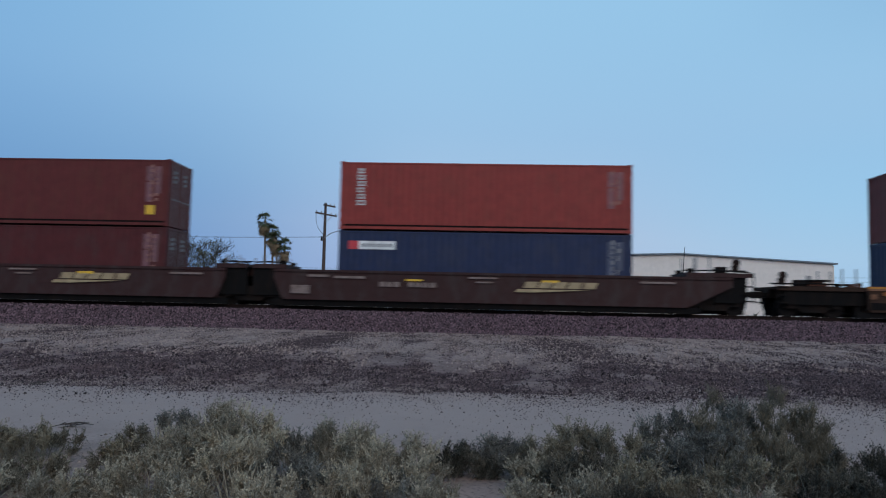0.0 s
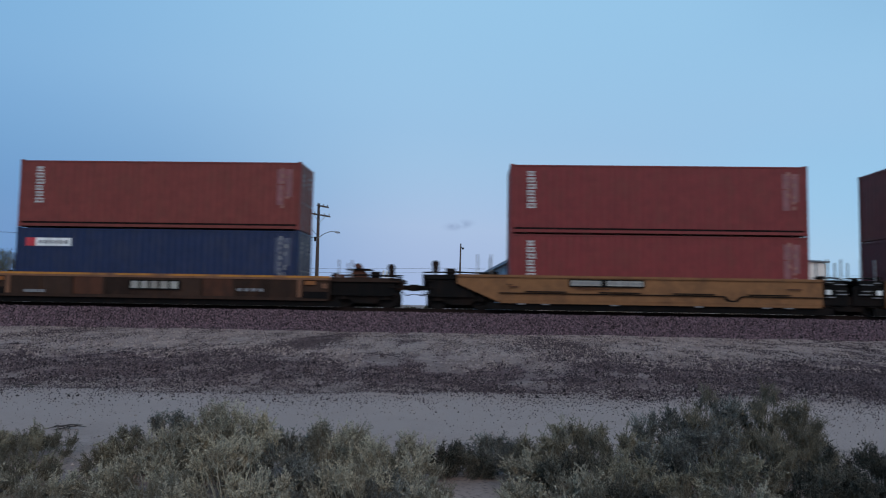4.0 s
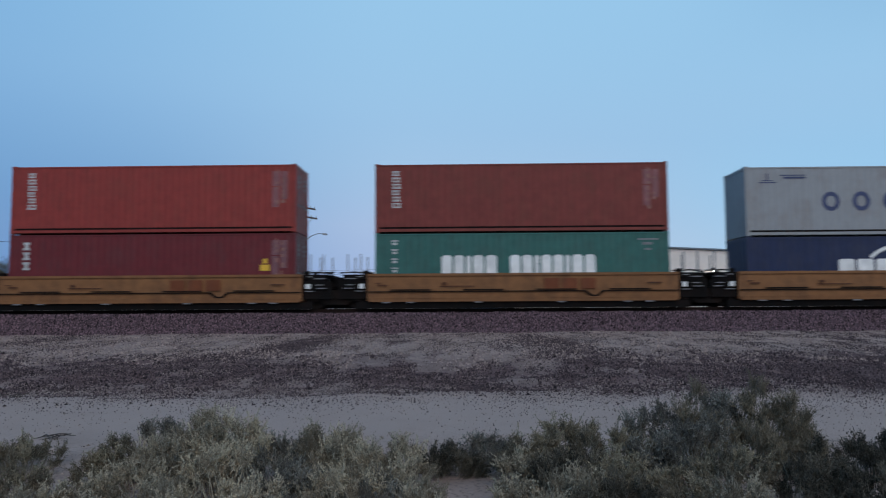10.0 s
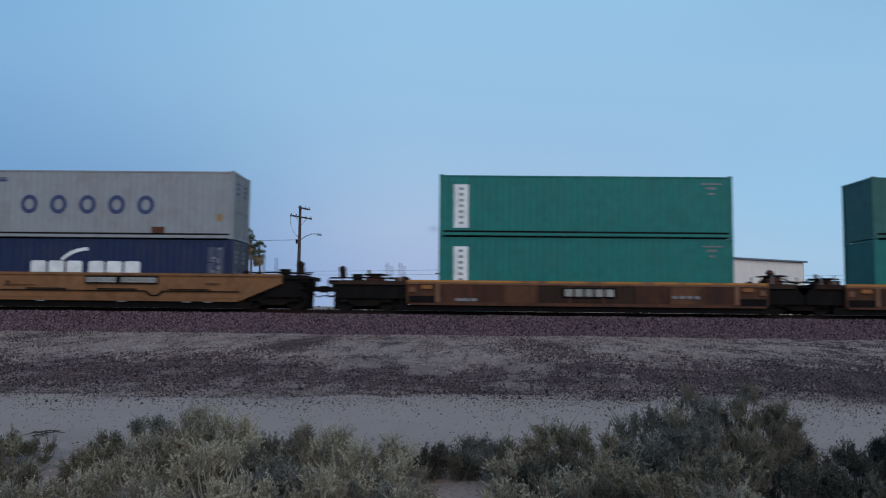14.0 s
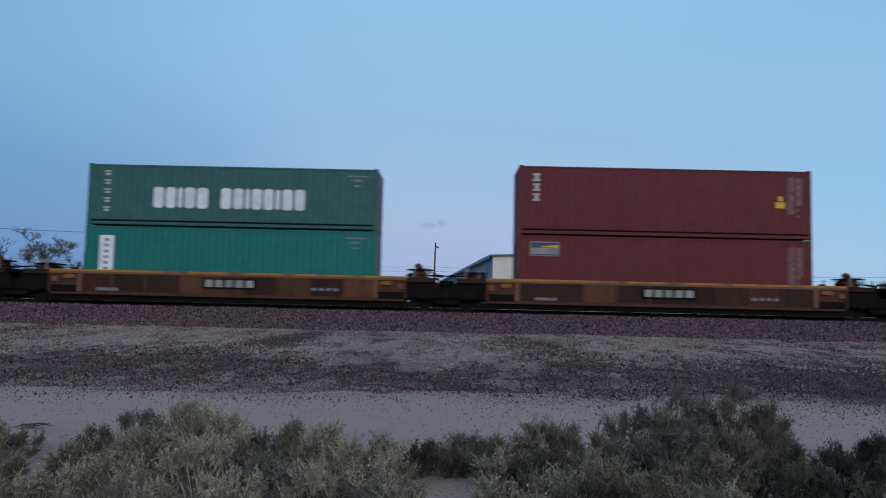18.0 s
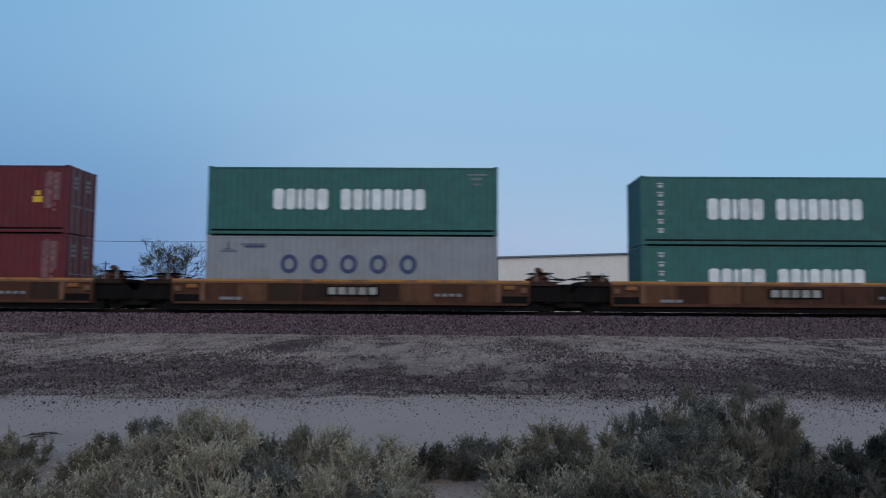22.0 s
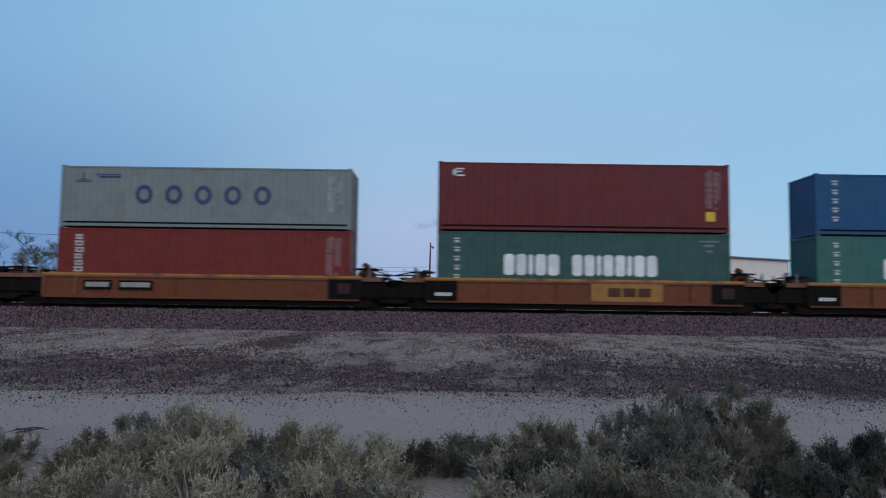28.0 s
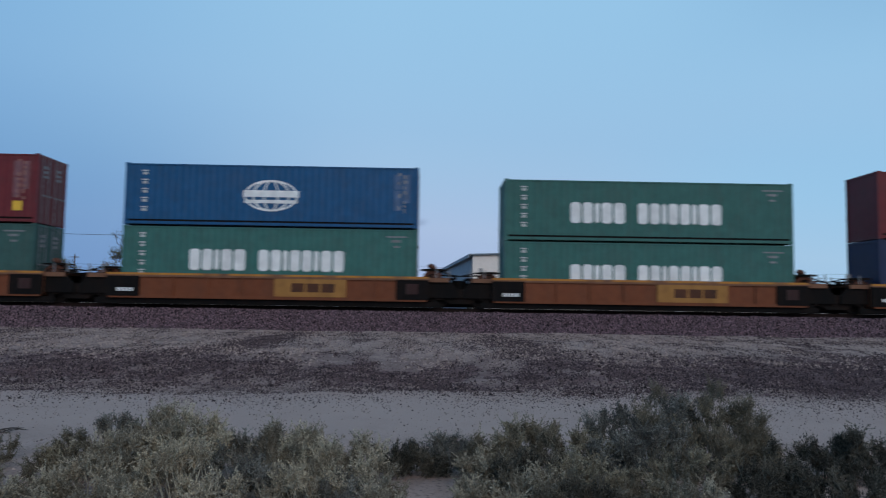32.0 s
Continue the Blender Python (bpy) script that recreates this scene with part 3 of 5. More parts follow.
def container(colour, height, m, what, level):
    """A 40-foot container, its base middle at m."""
    paint, h, half = PAINT[colour], height, LENGTH / 2
    box = thing("shipping_container", m, f"{COLOUR_WORDS[colour]} corrugated steel shipping container {level}", "container", "double-stacked containers")
    k = (colour, h)
    sheet = corrugated(LENGTH - 0.3, 0.235, h - 0.075, depth=0.016)
    part("side_panel", turned(sheet, Matrix.Translation((0, -1.205, 0))), paint, box, key=("near", k))
    part("side_panel", turned(sheet, Matrix.Translation((0, 1.205, 0)) @ pose(0, 0, 0, 0, 0, 180)), paint, box, key=("far", k))
    part("end_panel", turned(corrugated(2.14, 0.15, h - 0.1), pose(-half + 0.03, 0, 0, 0, 0, -90)), paint, box, key=("end", k))
    part("roof", boxes([(-half + 0.1, half - 0.1, -1.17, 1.17, h - 0.06, h - 0.04)]), paint, box, key=("roof", k))
    part("underframe", boxes([(-half + 0.15, half - 0.15, -1.15, 1.15, 0.06, 0.16)]), paint, box, key=("under", k))
    for y in (-1.219, 1.159):
        part("bottom_rail", boxes([(-half + 0.17, half - 0.17, y, y + 0.06, 0.035, 0.155)]), paint, box, key=("bottom", y, k))
        part("top_rail", boxes([(-half + 0.17, half - 0.17, y, y + 0.06, h - 0.095, h - 0.035)]), paint, box, key=("top", y, k))
        # the groove's shade is painted onto this backing strip
        part("kick_plate", boxes([(-half + 0.17, half - 0.17, *sorted((y + 0.03 + math.copysign(0.035, -y), y + 0.03 + math.copysign(0.055, -y))), 0.12, 0.28)]), RECESS_SHADE, box, "recessed strip over the rail, its shade painted black", key=("kick", y, h))
    for x in (-half, half - 0.16):
        for y in (-1.219, 1.069):
            part("corner_post", boxes([(x + 0.006, x + 0.154, y + 0.006, y + 0.144, 0.118, h - 0.118)]), paint, box, key=("post", x, y, k))
            for z in (0, h - 0.118):
                part("corner_casting", boxes([(x, x + 0.178 if x < 0 else x + 0.16, y, y + 0.15, z, z + 0.118)]), paint, box, key=("casting", x, y, z, k))
        part("end_sill", boxes([(x + 0.01, x + 0.14, -1.07, 1.07, 0.02, 0.15)]), paint, box, key=("sill", x, k))
        part("end_header", boxes([(x + 0.01, x + 0.14, -1.07, 1.07, h - 0.12, h - 0.01)]), paint, box, key=("header", x, k))
    for y in (-1.06, 0.01):
        door = part("door", boxes([(half - 0.09, half - 0.04, y, y + 1.05, 0.16, h - 0.13)] + [(half - 0.04, half - 0.025, y + 0.05, y + 1.0, 0.3 + 0.5 * i, 0.36 + 0.5 * i) for i in range(int((h - 0.5) / 0.5))]),
                    paint, box, key=("door", y, k))
        for dy in (0.27, 0.74):
            rod = tube([(half - 0.012, y + dy, 0.05), (half - 0.012, y + dy, h - 0.03)], (0.02, 0.02), 6)
            part("locking_bar", merged(rod, boxes([(half - 0.012, half + 0.012, y + dy - 0.05, y + dy + 0.3, 1.18, 1.23)])), FADED, door, "galvanised locking bar", key=("rod", y, dy, h))
        part("door_mark", boxes([(half - 0.024, half - 0.02, y + 0.36, y + 0.66, h - 0.55 - 0.2 * i, h - 0.43 - 0.2 * i) for i in range(3)]), FADED if "grey" not in colour else INK, door, "small worn marks", key=("door marks", y, h, "grey" in colour))
    decorate(box, what, h, colour)
    return box


# ---- well cars ----
def wheel_profile(r):
    """Half of a wheelset on its axle along y, as rings (y, radius)."""
    return ((-1.05, 0.0), (-1.05, 0.07), (-0.86, 0.08), (-0.82, 0.13), (-0.81, r - 0.06), (-0.82, r - 0.05), (-0.82, r), (-0.70, r + 0.004), (-0.69, r + 0.03), (-0.665, r + 0.025),
            (-0.665, r - 0.06), (-0.70, r - 0.08), (-0.70, 0.14), (-0.66, 0.10), (-0.6, 0.085), (0.6, 0.085), (0.66, 0.10), (0.70, 0.14), (0.70, r - 0.08), (0.665, r - 0.06),
            (0.665, r + 0.025), (0.69, r + 0.03), (0.70, r + 0.004), (0.82, r), (0.82, r - 0.05), (0.81, r - 0.06), (0.82, 0.13), (0.86, 0.08), (1.05, 0.07), (1.05, 0.0))


def lathe(profile, sides=20):
    v, f = [], []
    for y, r in profile:
        v += [(r * math.cos(2 * math.pi * k / sides), y, r * math.sin(2 * math.pi * k / sides)) for k in range(sides)]
    for i in range(len(profile) - 1):
        for k in range(sides):
            a, b = i * sides + k, i * sides + (k + 1) % sides
            f.append((a, b, b + sides, a + sides))
    return v, f


R = 0.457


def bogie(car, x):
    frame_side = [(-1.15, R - 0.12), (-1.15, R + 0.12), (-0.75, R + 0.16), (-0.4, R + 0.34), (0.4, R + 0.34), (0.75, R + 0.16), (1.15, R + 0.12), (1.15, R - 0.12), (0.7, R - 0.1), (0.42, R - 0.28), (-0.42, R - 0.28), (-0.7, R - 0.1)]
    b = part("bogie", boxes([(-0.22, 0.22, -1.1, 1.1, R - 0.02, R + 0.24), (-0.3, 0.3, -0.3, 0.3, R + 0.24, R + 0.36)]), IRON, car, "dark cast-steel wheel truck", at=pose(x, 0, 0), key="bolster")
    for y in (-1.06, 0.94):
        part("side_frame", prism(frame_side, y, y + 0.12), IRON, b, key=("side frame", y))
        for dx in (-0.16, 0.0, 0.16):
            part("spring", tube([(dx, y + 0.06, R - 0.25), (dx, y + 0.06, R)], (0.065, 0.065), 8), RAIL_STEEL, b, key=("spring", y, dx))
    # near-black plates added to close the bright gap seen under the bogie
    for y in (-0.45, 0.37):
        part("brake_rigging", boxes([(-1.4, 1.4, y, y + 0.08, 0.03, R + 0.1)]), BLACK_STEEL, b, key=("gap_plate", y))
    for dx in (-0.89, 0.89):
        w = part("wheelset", lathe(wheel_profile(R)), WHEEL, b, at=pose(dx, 0, R), key="wheelset")
        part("bearing_cap", boxes([(dx - 0.12, dx + 0.12, -1.13, -1.05, R - 0.12, R + 0.12)]), IRON, b, key=("cap", dx))
        WHEELSETS.append((w, (dx, 0, R)))


# style: plate and edge paint, top and bottom of the side over the rail, words
STYLES = {
    "oxide": (CAR_RED, CAR_RED, 1.52, 0.32, "oxide-red articulated well car with white marks, stained with grime"),
    "yellow": (CAR_YELLOW, CAR_YELLOW, 1.45, 0.34, "faded yellow articulated well car"),
    "ribbed": (CAR_BROWN, CAR_EDGE, 1.27, 0.30, "rusty brown ribbed well car with a worn yellow top edge"),
    "sooty": (CAR_SOOT, CAR_EDGE, 1.27, 0.30, "sooty dark brown ribbed well car with a worn yellow top edge"),
    "panelled": (CAR_ORANGE, CAR_EDGE, 1.27, 0.30, "orange-brown well car with yellow and black side panels"),
}


def each(name, items, mat, parent, label=""):
    """Every box a part of its own."""
    for item in items:
        part(name, boxes([item]), mat, parent, label)


def well_car(style, x, side, left, right, left_end, right_end):
    """A well of half-length side, reaching left and right to its joints; an end is 'joint' or 'coupler'."""
    plate, edge, top, low, words = STYLES[style]
    car = thing("well_car", pose(x, TRACK_Y, RAIL_Z), words, "rail car", "cars of the freight train")
    MOVING.append((car, x, TRACK_Y, RAIL_Z))
    plat = top + (0.22 if style == "oxide" else 0.0)
    sl, sr = -side, side
    # outline of the side plate, with ramps at the outer ends
    tones = random.Random(int(x * 10))
    ramped = style in ("oxide", "yellow")
    tip_l = sl - (1.7 if left_end == "coupler" and ramped else 0.35 if style == "oxide" else 0.0)
    tip_r = sr + (1.7 if right_end == "coupler" and ramped else 0.35 if style == "oxide" else 0.0)
    outline = [(sl, low), (sr, low), (tip_r, top - 0.38), (tip_r, top), (tip_l, top), (tip_l, top - 0.38)]
    if tip_l == sl:
        outline = outline[:4] + [(sl, top)]
    if tip_r == sr:
        outline = [(sl, low), (sr, low), (sr, top)] + outline[4:]
    for s in (-1, 1):
        y0, y1 = sorted((s * 1.30, s * 1.36))
        part("side_plate", prism(outline, y0, y1), plate, car)
        ya, yb = sorted((s * 1.24, s * 1.42))
        deep_chord = 0.1 if ramped else 0.16
        part("top_chord", boxes([(tip_l, tip_r, ya, yb, top - deep_chord, top + 0.003)]), edge if ramped else CAR_RIB, car, "worn top edge")
        if not ramped:
            ye, yf = sorted((s * 1.30, s * 1.424))
            part("edge_strip", boxes([(tip_l + 0.02, tip_r - 0.02, ye, yf, top - 0.075, top + 0.008)]), edge, car, "patchy yellow edge strip")
        part("bottom_chord", boxes([(sl + 0.1, sr - 0.1, ya, yb, low - 0.05, low + 0.08)]), plate, car)
        yr, yq = sorted((s * 1.352, s * 1.44))
        if style in ("ribbed", "sooty"):
            n = 9
            for i in range(n + 1):
                xr = sl + 1.28 + (2 * side - 2.56) * i / n
                wide = 0.09 if i in (0, n) else 0.05
                part("rib", boxes([(xr - wide, xr + wide, yr, yq, low + 0.08, top - 0.162)]), CAR_RIB if i in (0, n) else CAR_PANEL if style == "ribbed" else CAR_SOOT, car)
                if s < 0 and i < n:
                    pitch = (2 * side - 2.56) / n
                    part("side_panel", boxes([(xr + wide + 0.004, xr + pitch - 0.055, yr + 0.045, yr + 0.08, low + 0.085, top - 0.165)]), tones.choice((CAR_PANEL, CAR_PANEL, CAR_SOOT, CAR_SOOT, CAR_TAN) if style == "ribbed" else (CAR_SOOT, CAR_SOOT, CAR_SOOT, CAR_PANEL)), car, "rust-streaked side panel")
            for xe in (sl, sr):
                t = 1 if xe < 0 else -1
                part("end_panel", boxes([(*sorted((xe + t * 0.02, xe + t * 1.17)), yr + 0.01, yq - 0.01, low + 0.04, low + 0.33)]), BLACK_STEEL, car, "black lower end panel")
                part("amber_plate", boxes([(*sorted((xe + t * 0.62, xe + t * 1.05)), yr, yr + 0.088, top - 0.36, top - 0.2)]), AMBER, car, "small amber plate")
                part("marking_bar", boxes([(*sorted((xe + t * 0.12, xe + t * 0.34)), yr, yr + 0.088, top - 0.5, top - 0.3)]), CAR_RIB, car, "small faded mark")
                part("end_rib", boxes([(*sorted((xe, xe + t * 0.07)), yr, yq, low + 0.04, top - 0.162)]), plate, car)
            part("marking_plate", boxes([(-1.0, 1.2, yr - 0.026, yq - 0.003, low + 0.31, low + 0.71)]), BLACK_STEEL, car, "dark plate behind the painted blocks")
            each("marking_bar", [(-0.9 + 0.42 * i, -0.58 + 0.42 * i, yr - 0.03, yq + 0.001, low + 0.36, low + 0.66) for i in range(5)], STENCIL, car, "row of white painted blocks")
            each("marking_bar", [(sr - 3.9 + 0.3 * i, sr - 3.7 + 0.3 * i, yr, yr + 0.012, low + 0.3, low + 0.42) for i in range(4)] + [(sl + 2.0, sl + 2.9, yr, yr + 0.012, low + 0.12, low + 0.24)], FADED, car, "small faded marks")
        elif style == "panelled":
            if left_end != "coupler":
                part("yellow_panel", boxes([(0.25, 3.2, yr, yr + 0.09, low + 0.08, top - 0.165)]), PANEL_YELLOW, car, "yellow side panel")
                each("marking_bar", [(0.95 + 0.62 * i, 1.48 + 0.62 * i, yr - 0.006, yq + 0.006, low + 0.27, low + 0.63) for i in range(3)], CAR_BROWN, car, "three rust-brown marks")
            if left_end == "coupler":
                each("number_board", [(sl + 1.75, sl + 2.9, yr - 0.002, yq + 0.002, low + 0.3, low + 0.68), (sl + 3.2, sl + 4.6, yr - 0.002, yq + 0.002, low + 0.3, low + 0.68)], BLACK_STEEL, car, "black number board")
                each("placard", [(sl + 1.85, sl + 2.8, yr - 0.006, yq + 0.006, low + 0.4, low + 0.6), (sl + 3.3, sl + 4.5, yr - 0.006, yq + 0.006, low + 0.4, low + 0.6)], STENCIL, car, "grimy white number plate")
                each("rib", [(sl + 0.05 + 1.3 * i, sl + 0.15 + 1.3 * i, yr, yq, low + 0.08, top - 0.165) for i in range(2)], CAR_RIB, car, "dull tan upright rib")
            else:
                part("black_panel", boxes([(sl, sl + 1.35, yr, yr + 0.09, low + 0.02, top - 0.13)]), BLACK_STEEL, car, "black end panel")
                each("marking_bar", [(sl + 0.45 + 0.14 * i, sl + 0.55 + 0.14 * i, yr - 0.006, yq + 0.006, low + 0.22, low + 0.36) for i in range(5)], WHITE, car, "white number bars")
            part("black_panel", boxes([(sr - 1.35, sr, yr, yr + 0.09, low + 0.02, top - 0.13)]), BLACK_STEEL, car, "black end panel")
            part("placard", boxes([(sr - 0.95, sr - 0.45, yr - 0.006, yq + 0.006, low + 0.25, low + 0.68)]), CAR_RED, car, "dull red placard")
            for xr in (-3.9, -2.5, -1.1, 4.4):
                part("rib", boxes([(xr - 0.05, xr + 0.05, yr, yq, low + 0.08, top - 0.13)]), plate, car)
        elif style == "yellow":
            items = []
            for xr in (-4.6, -1.6, 1.4, 4.4):
                items.append((xr - 0.85, xr + 0.85, yr, yr + 0.05, low + 0.42, low + 0.46))
            each("step_channel", items, BLACK_STEEL, car, "dark channel along the side")
            each("side_line", [(sl + 0.05, 2.55, yr, yr + 0.05, low + 0.35, low + 0.385), (3.35, sr - 0.05, yr, yr + 0.05, low + 0.35, low + 0.385)], BLACK_STEEL, car, "dark line along the side")
            part("step_dip", prism([(2.5, low + 0.385), (2.8, low + 0.14), (3.1, low + 0.14), (3.4, low + 0.385), (3.28, low + 0.385), (3.04, low + 0.2), (2.86, low + 0.2), (2.62, low + 0.385)], yr, yr + 0.05), BLACK_STEEL, car, "dark dipped step bracket")
            each("scuff_mark", [(sl + 0.45, sl + 0.85, yr, yr + 0.01, low + 0.6, low + 0.66), (sl + 0.35, sl + 0.6, yr, yr + 0.01, low + 0.7, low + 0.74), (-3.4, -2.0, yr, yr + 0.01, low + 0.56, low + 0.6), (-3.3, -3.1, yr, yr + 0.01, low + 0.64, low + 0.74), (5.1, 5.7, yr, yr + 0.01, low + 0.66, low + 0.71)], CAR_BROWN, car, "dark scuffed mark")
            part("side_flange", boxes([(sl + 0.05, sr - 0.05, yr, yr + 0.04, low + 0.09, low + 0.14)]), plate, car)
            for xr in (-5.6, -4.6, -1.8, 1.6, 4.3, 5.2):
                part("jacking_pad", boxes([(xr - 0.15, xr + 0.15, ya, yb, low - 0.1, low - 0.052)]), FADED, car, "pale worn pad", key=None)
            if left_end == "coupler" or right_end == "coupler":
                board = -3.65 if left_end == "coupler" else 0.05
                part("number_board", boxes([(board, board + 3.05, yr - 0.01, yr + 0.06, top - 0.45, top - 0.14)]), BLACK_STEEL, car, "black number board")
                each("number_plate", [(board + 0.06, board + 1.3, yr - 0.014, yr + 0.064, top - 0.40, top - 0.19), (board + 1.52, board + 2.99, yr - 0.014, yr + 0.064, top - 0.40, top - 0.19)], STENCIL, car, "grimy white number plate")
                each("marking_bar", [(board + 0.14 + 0.24 * i, board + 0.3 + 0.24 * i, yr - 0.018, yr + 0.068, top - 0.35, top - 0.24) for i in range(12) if i != 5], FADED, car, "faded number bars")
            else:
                each("marking_bar", [(0.9 + 0.75 * i, 1.5 + 0.75 * i, yr, yr + 0.012, top - 0.66, top - 0.22) for i in range(3)], CAR_ORANGE, car, "three faded red-brown marks")
        else:
            for i in range(5):
                xb = 1.72 + 0.6 * i
                part("marking_bar", prism([(xb - 0.1, low + 0.62), (xb + 0.42, low + 0.62), (xb + 0.56, low + 0.88), (xb + 0.04, low + 0.88)], yr, yr + 0.012), PALE_GOLD, car, "pale gold slanted block")
            part("marking_bar", prism([(1.3, low + 0.44), (2.1, low + 0.44), (4.35, low + 0.57), (1.42, low + 0.57)], yr, yr + 0.012), PALE_GOLD, car, "pale gold wedge")
            each("marking_bar", [(-4.3 + 0.3 * i, -4.06 + 0.3 * i, yr, yr + 0.012, low + 0.55, low + 0.75) for i in range(8) if i != 3] + [(-0.6, 0.6, yr, yr + 0.012, low + 0.95, low + 1.02), (-0.3, 0.4, yr, yr + 0.012, low + 0.78, low + 0.84),
                        (-8.0, -7.2, yr, yr + 0.012, low + 0.2, low + 0.55), (-7.3, -6.4, yr, yr + 0.012, low + 0.9, low + 1.0), (-6.2, -4.9, yr, yr + 0.012, low + 0.86, low + 0.96), (6.4, 7.8, yr, yr + 0.012, low + 0.9, low + 0.98)], DULL_STENCIL, car, "dull stencilled bars")
            each("hazard_mark", [(-3.2, -2.5, yr, yr + 0.014, low + 0.8, low + 0.88), (2.4, 3.1, yr, yr + 0.014, low + 0.84, low + 0.94)], YELLOW, car, "small yellow mark")
    part("well_floor", boxes([(sl + 0.05, sr - 0.05, -1.25, -0.85, 0.12, 0.2), (sl + 0.05, sr - 0.05, 0.85, 1.25, 0.12, 0.2), (sl + 0.05, sr - 0.05, -0.2, 0.2, 0.13, 0.19)]
         + [(xr - 0.2, xr + 0.2, -1.25, 1.25, 0.11, 0.195) for xr in (-5.9, -3, 0, 3, 5.9)]), BLACK_STEEL, car, "dark well floor beams")
    # near-black sheets added to stand in for the shade under the car
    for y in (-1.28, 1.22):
        part("floor_skirt", boxes([(sl - 0.45, sr + 0.45, y, y + 0.06, 0.015, low - 0.05)]), BLACK_STEEL, car, "dark sheet added for the shade under the car")
    for end, reach, kind, s in ((sl, left, left_end, -1), (sr, right, right_end, 1)):
        stop = reach + 0.35 if kind == "joint" else reach - 0.42
        a, b = sorted((end - s * 0.05, s * stop if kind == "coupler" else s * (reach - 0.12)))
        part("end_bulkhead", boxes([(*sorted((end - s * 0.02, end - s * 0.14)), -1.28, 1.28, low, plat - 0.02)]), plate, car)
        cut = 0.0 if kind != "joint" or style == "oxide" else 0.2 if style == "yellow" else 0.36
        c, d = (a + cut, b) if s < 0 else (a, b - cut)
        part("end_platform", boxes([(c, d, -1.22, 1.22, plat - 0.14, plat - 0.05), (a, b, -0.35, 0.35, plat - 0.5 - cut * 0.4, plat - 0.141 - cut), (c, d, -1.3, -1.22, plat - 0.2, plat - 0.03), (c, d, 1.22, 1.3, plat - 0.2, plat - 0.03)]),
             plate if style == "oxide" else BLACK_STEEL if style == "yellow" else CAR_SOOT if style != "panelled" else CAR_RIB, car, "end platform over the wheels")
        mid = (a + b) / 2
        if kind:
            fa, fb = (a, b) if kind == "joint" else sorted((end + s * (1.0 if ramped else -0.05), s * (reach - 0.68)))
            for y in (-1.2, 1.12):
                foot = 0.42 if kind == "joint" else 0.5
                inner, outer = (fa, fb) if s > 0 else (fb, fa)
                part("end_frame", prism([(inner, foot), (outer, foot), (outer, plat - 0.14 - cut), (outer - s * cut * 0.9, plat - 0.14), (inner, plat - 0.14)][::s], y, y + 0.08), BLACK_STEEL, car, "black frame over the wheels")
            part("cross_beam", boxes([(*sorted((end + s * 0.1, end + s * 0.35)), -1.1, 1.1, 0.2, plat - 0.46)]), BLACK_STEEL, car)
        part("step_grating", boxes([(mid - 0.5 + 0.11 * i, mid - 0.45 + 0.11 * i, -1.2, 1.2, plat - 0.05, plat - 0.01) for i in range(10)] + [(mid - 0.5, mid + 0.6, y - 0.02, y + 0.02, plat - 0.05, plat - 0.015) for y in (-1.0, 0, 1.0)]), IRON, car, "open walkway grating", key=None)
        for k, dx in enumerate((0.3, 0.85)):
            for y in (-1.1, 1.1):
                px = end + s * dx
                tall = plat + (0.85 if style == "yellow" else 0.72 if kind == "coupler" else 0.36)
                half = 0.024
                part("stanchion", boxes([(px - half, px + half, y - half, y + half, plat - 0.06, tall)]), FADED, car, "thin steel post")
        each("lock_bracket", [(end + s * 0.12 - 0.1, end + s * 0.12 + 0.1, y - 0.12, y + 0.12, plat - 0.05, plat + 0.16) for y in (-0.9, 0.9)], IRON, car)
        part("air_pipe", merged(tube([(a, -1.0, plat + 0.06), (mid, -1.02, plat + 0.1), (b, -0.8, plat + 0.03)], (0.03, 0.03, 0.03), 6), tube([(a, -0.5, plat + 0.1), (b, -0.4, plat + 0.12)], (0.025, 0.025), 6)), BLACK_STEEL, car)
        if kind == "coupler":
            part("draft_beam", boxes([(*sorted((s * (stop - 0.3), s * (reach - 0.44))), -0.2, 0.2, 0.78, 1.0)]), IRON, car)
            part("coupler", boxes([(*sorted((s * (reach - 0.46), s * (reach - 0.04))), -0.12, 0.12, 0.78, 0.98), (*sorted((s * (reach - 0.2), s * (reach + 0.06))), -0.18, 0.02, 0.74, 1.02)]), IRON, car, "dark knuckle coupler")
            part("air_hose", tube([(s * (reach - 0.7), 0.3, 0.85), (s * (reach - 0.35), 0.32, 0.55), (s * (reach - 0.02), 0.3, 0.62)], (0.025, 0.025, 0.025), 6), BLACK_STEEL, car)
            part("brake_wheel", merged(tube([(s * (stop - 0.5), -0.6, plat - 0.05), (s * (stop - 0.5), -0.6, plat + 0.48)], (0.05, 0.04), 6), boxes([(s * (stop - 0.5) - 0.13, s * (stop - 0.5) + 0.13, -0.6, -0.42, plat + 0.1, plat + 0.34)]),
                 turned(ring(0, 0, 0.16, 0.16, 0.12, y0=-0.03, y1=0.03), Matrix.Translation((s * (stop - 0.5), -0.64, plat + 0.44)))), RAIL_STEEL, car, "rusty brake wheel on a post")
            part("ladder_step", boxes([(*sorted((s * (stop - 0.45), s * (stop - 0.02))), -1.32, -1.26, 0.55 + 0.3 * i, 0.6 + 0.3 * i) for i in range(3)] + [(*sorted((s * (stop - 0.05), s * (stop - 0.01))), -1.32, -1.27, 0.5, plat)]), IRON, car)
            bogie(car, s * (reach - 1.95))
            part("brake_box", boxes([(*sorted((s * (stop - 1.35), s * (stop - 0.95))), -0.9, -0.45, plat - 0.05, plat + 0.25)]), IRON, car, "rusty brake equipment box")
        elif s < 0:
            bogie(car, -reach)
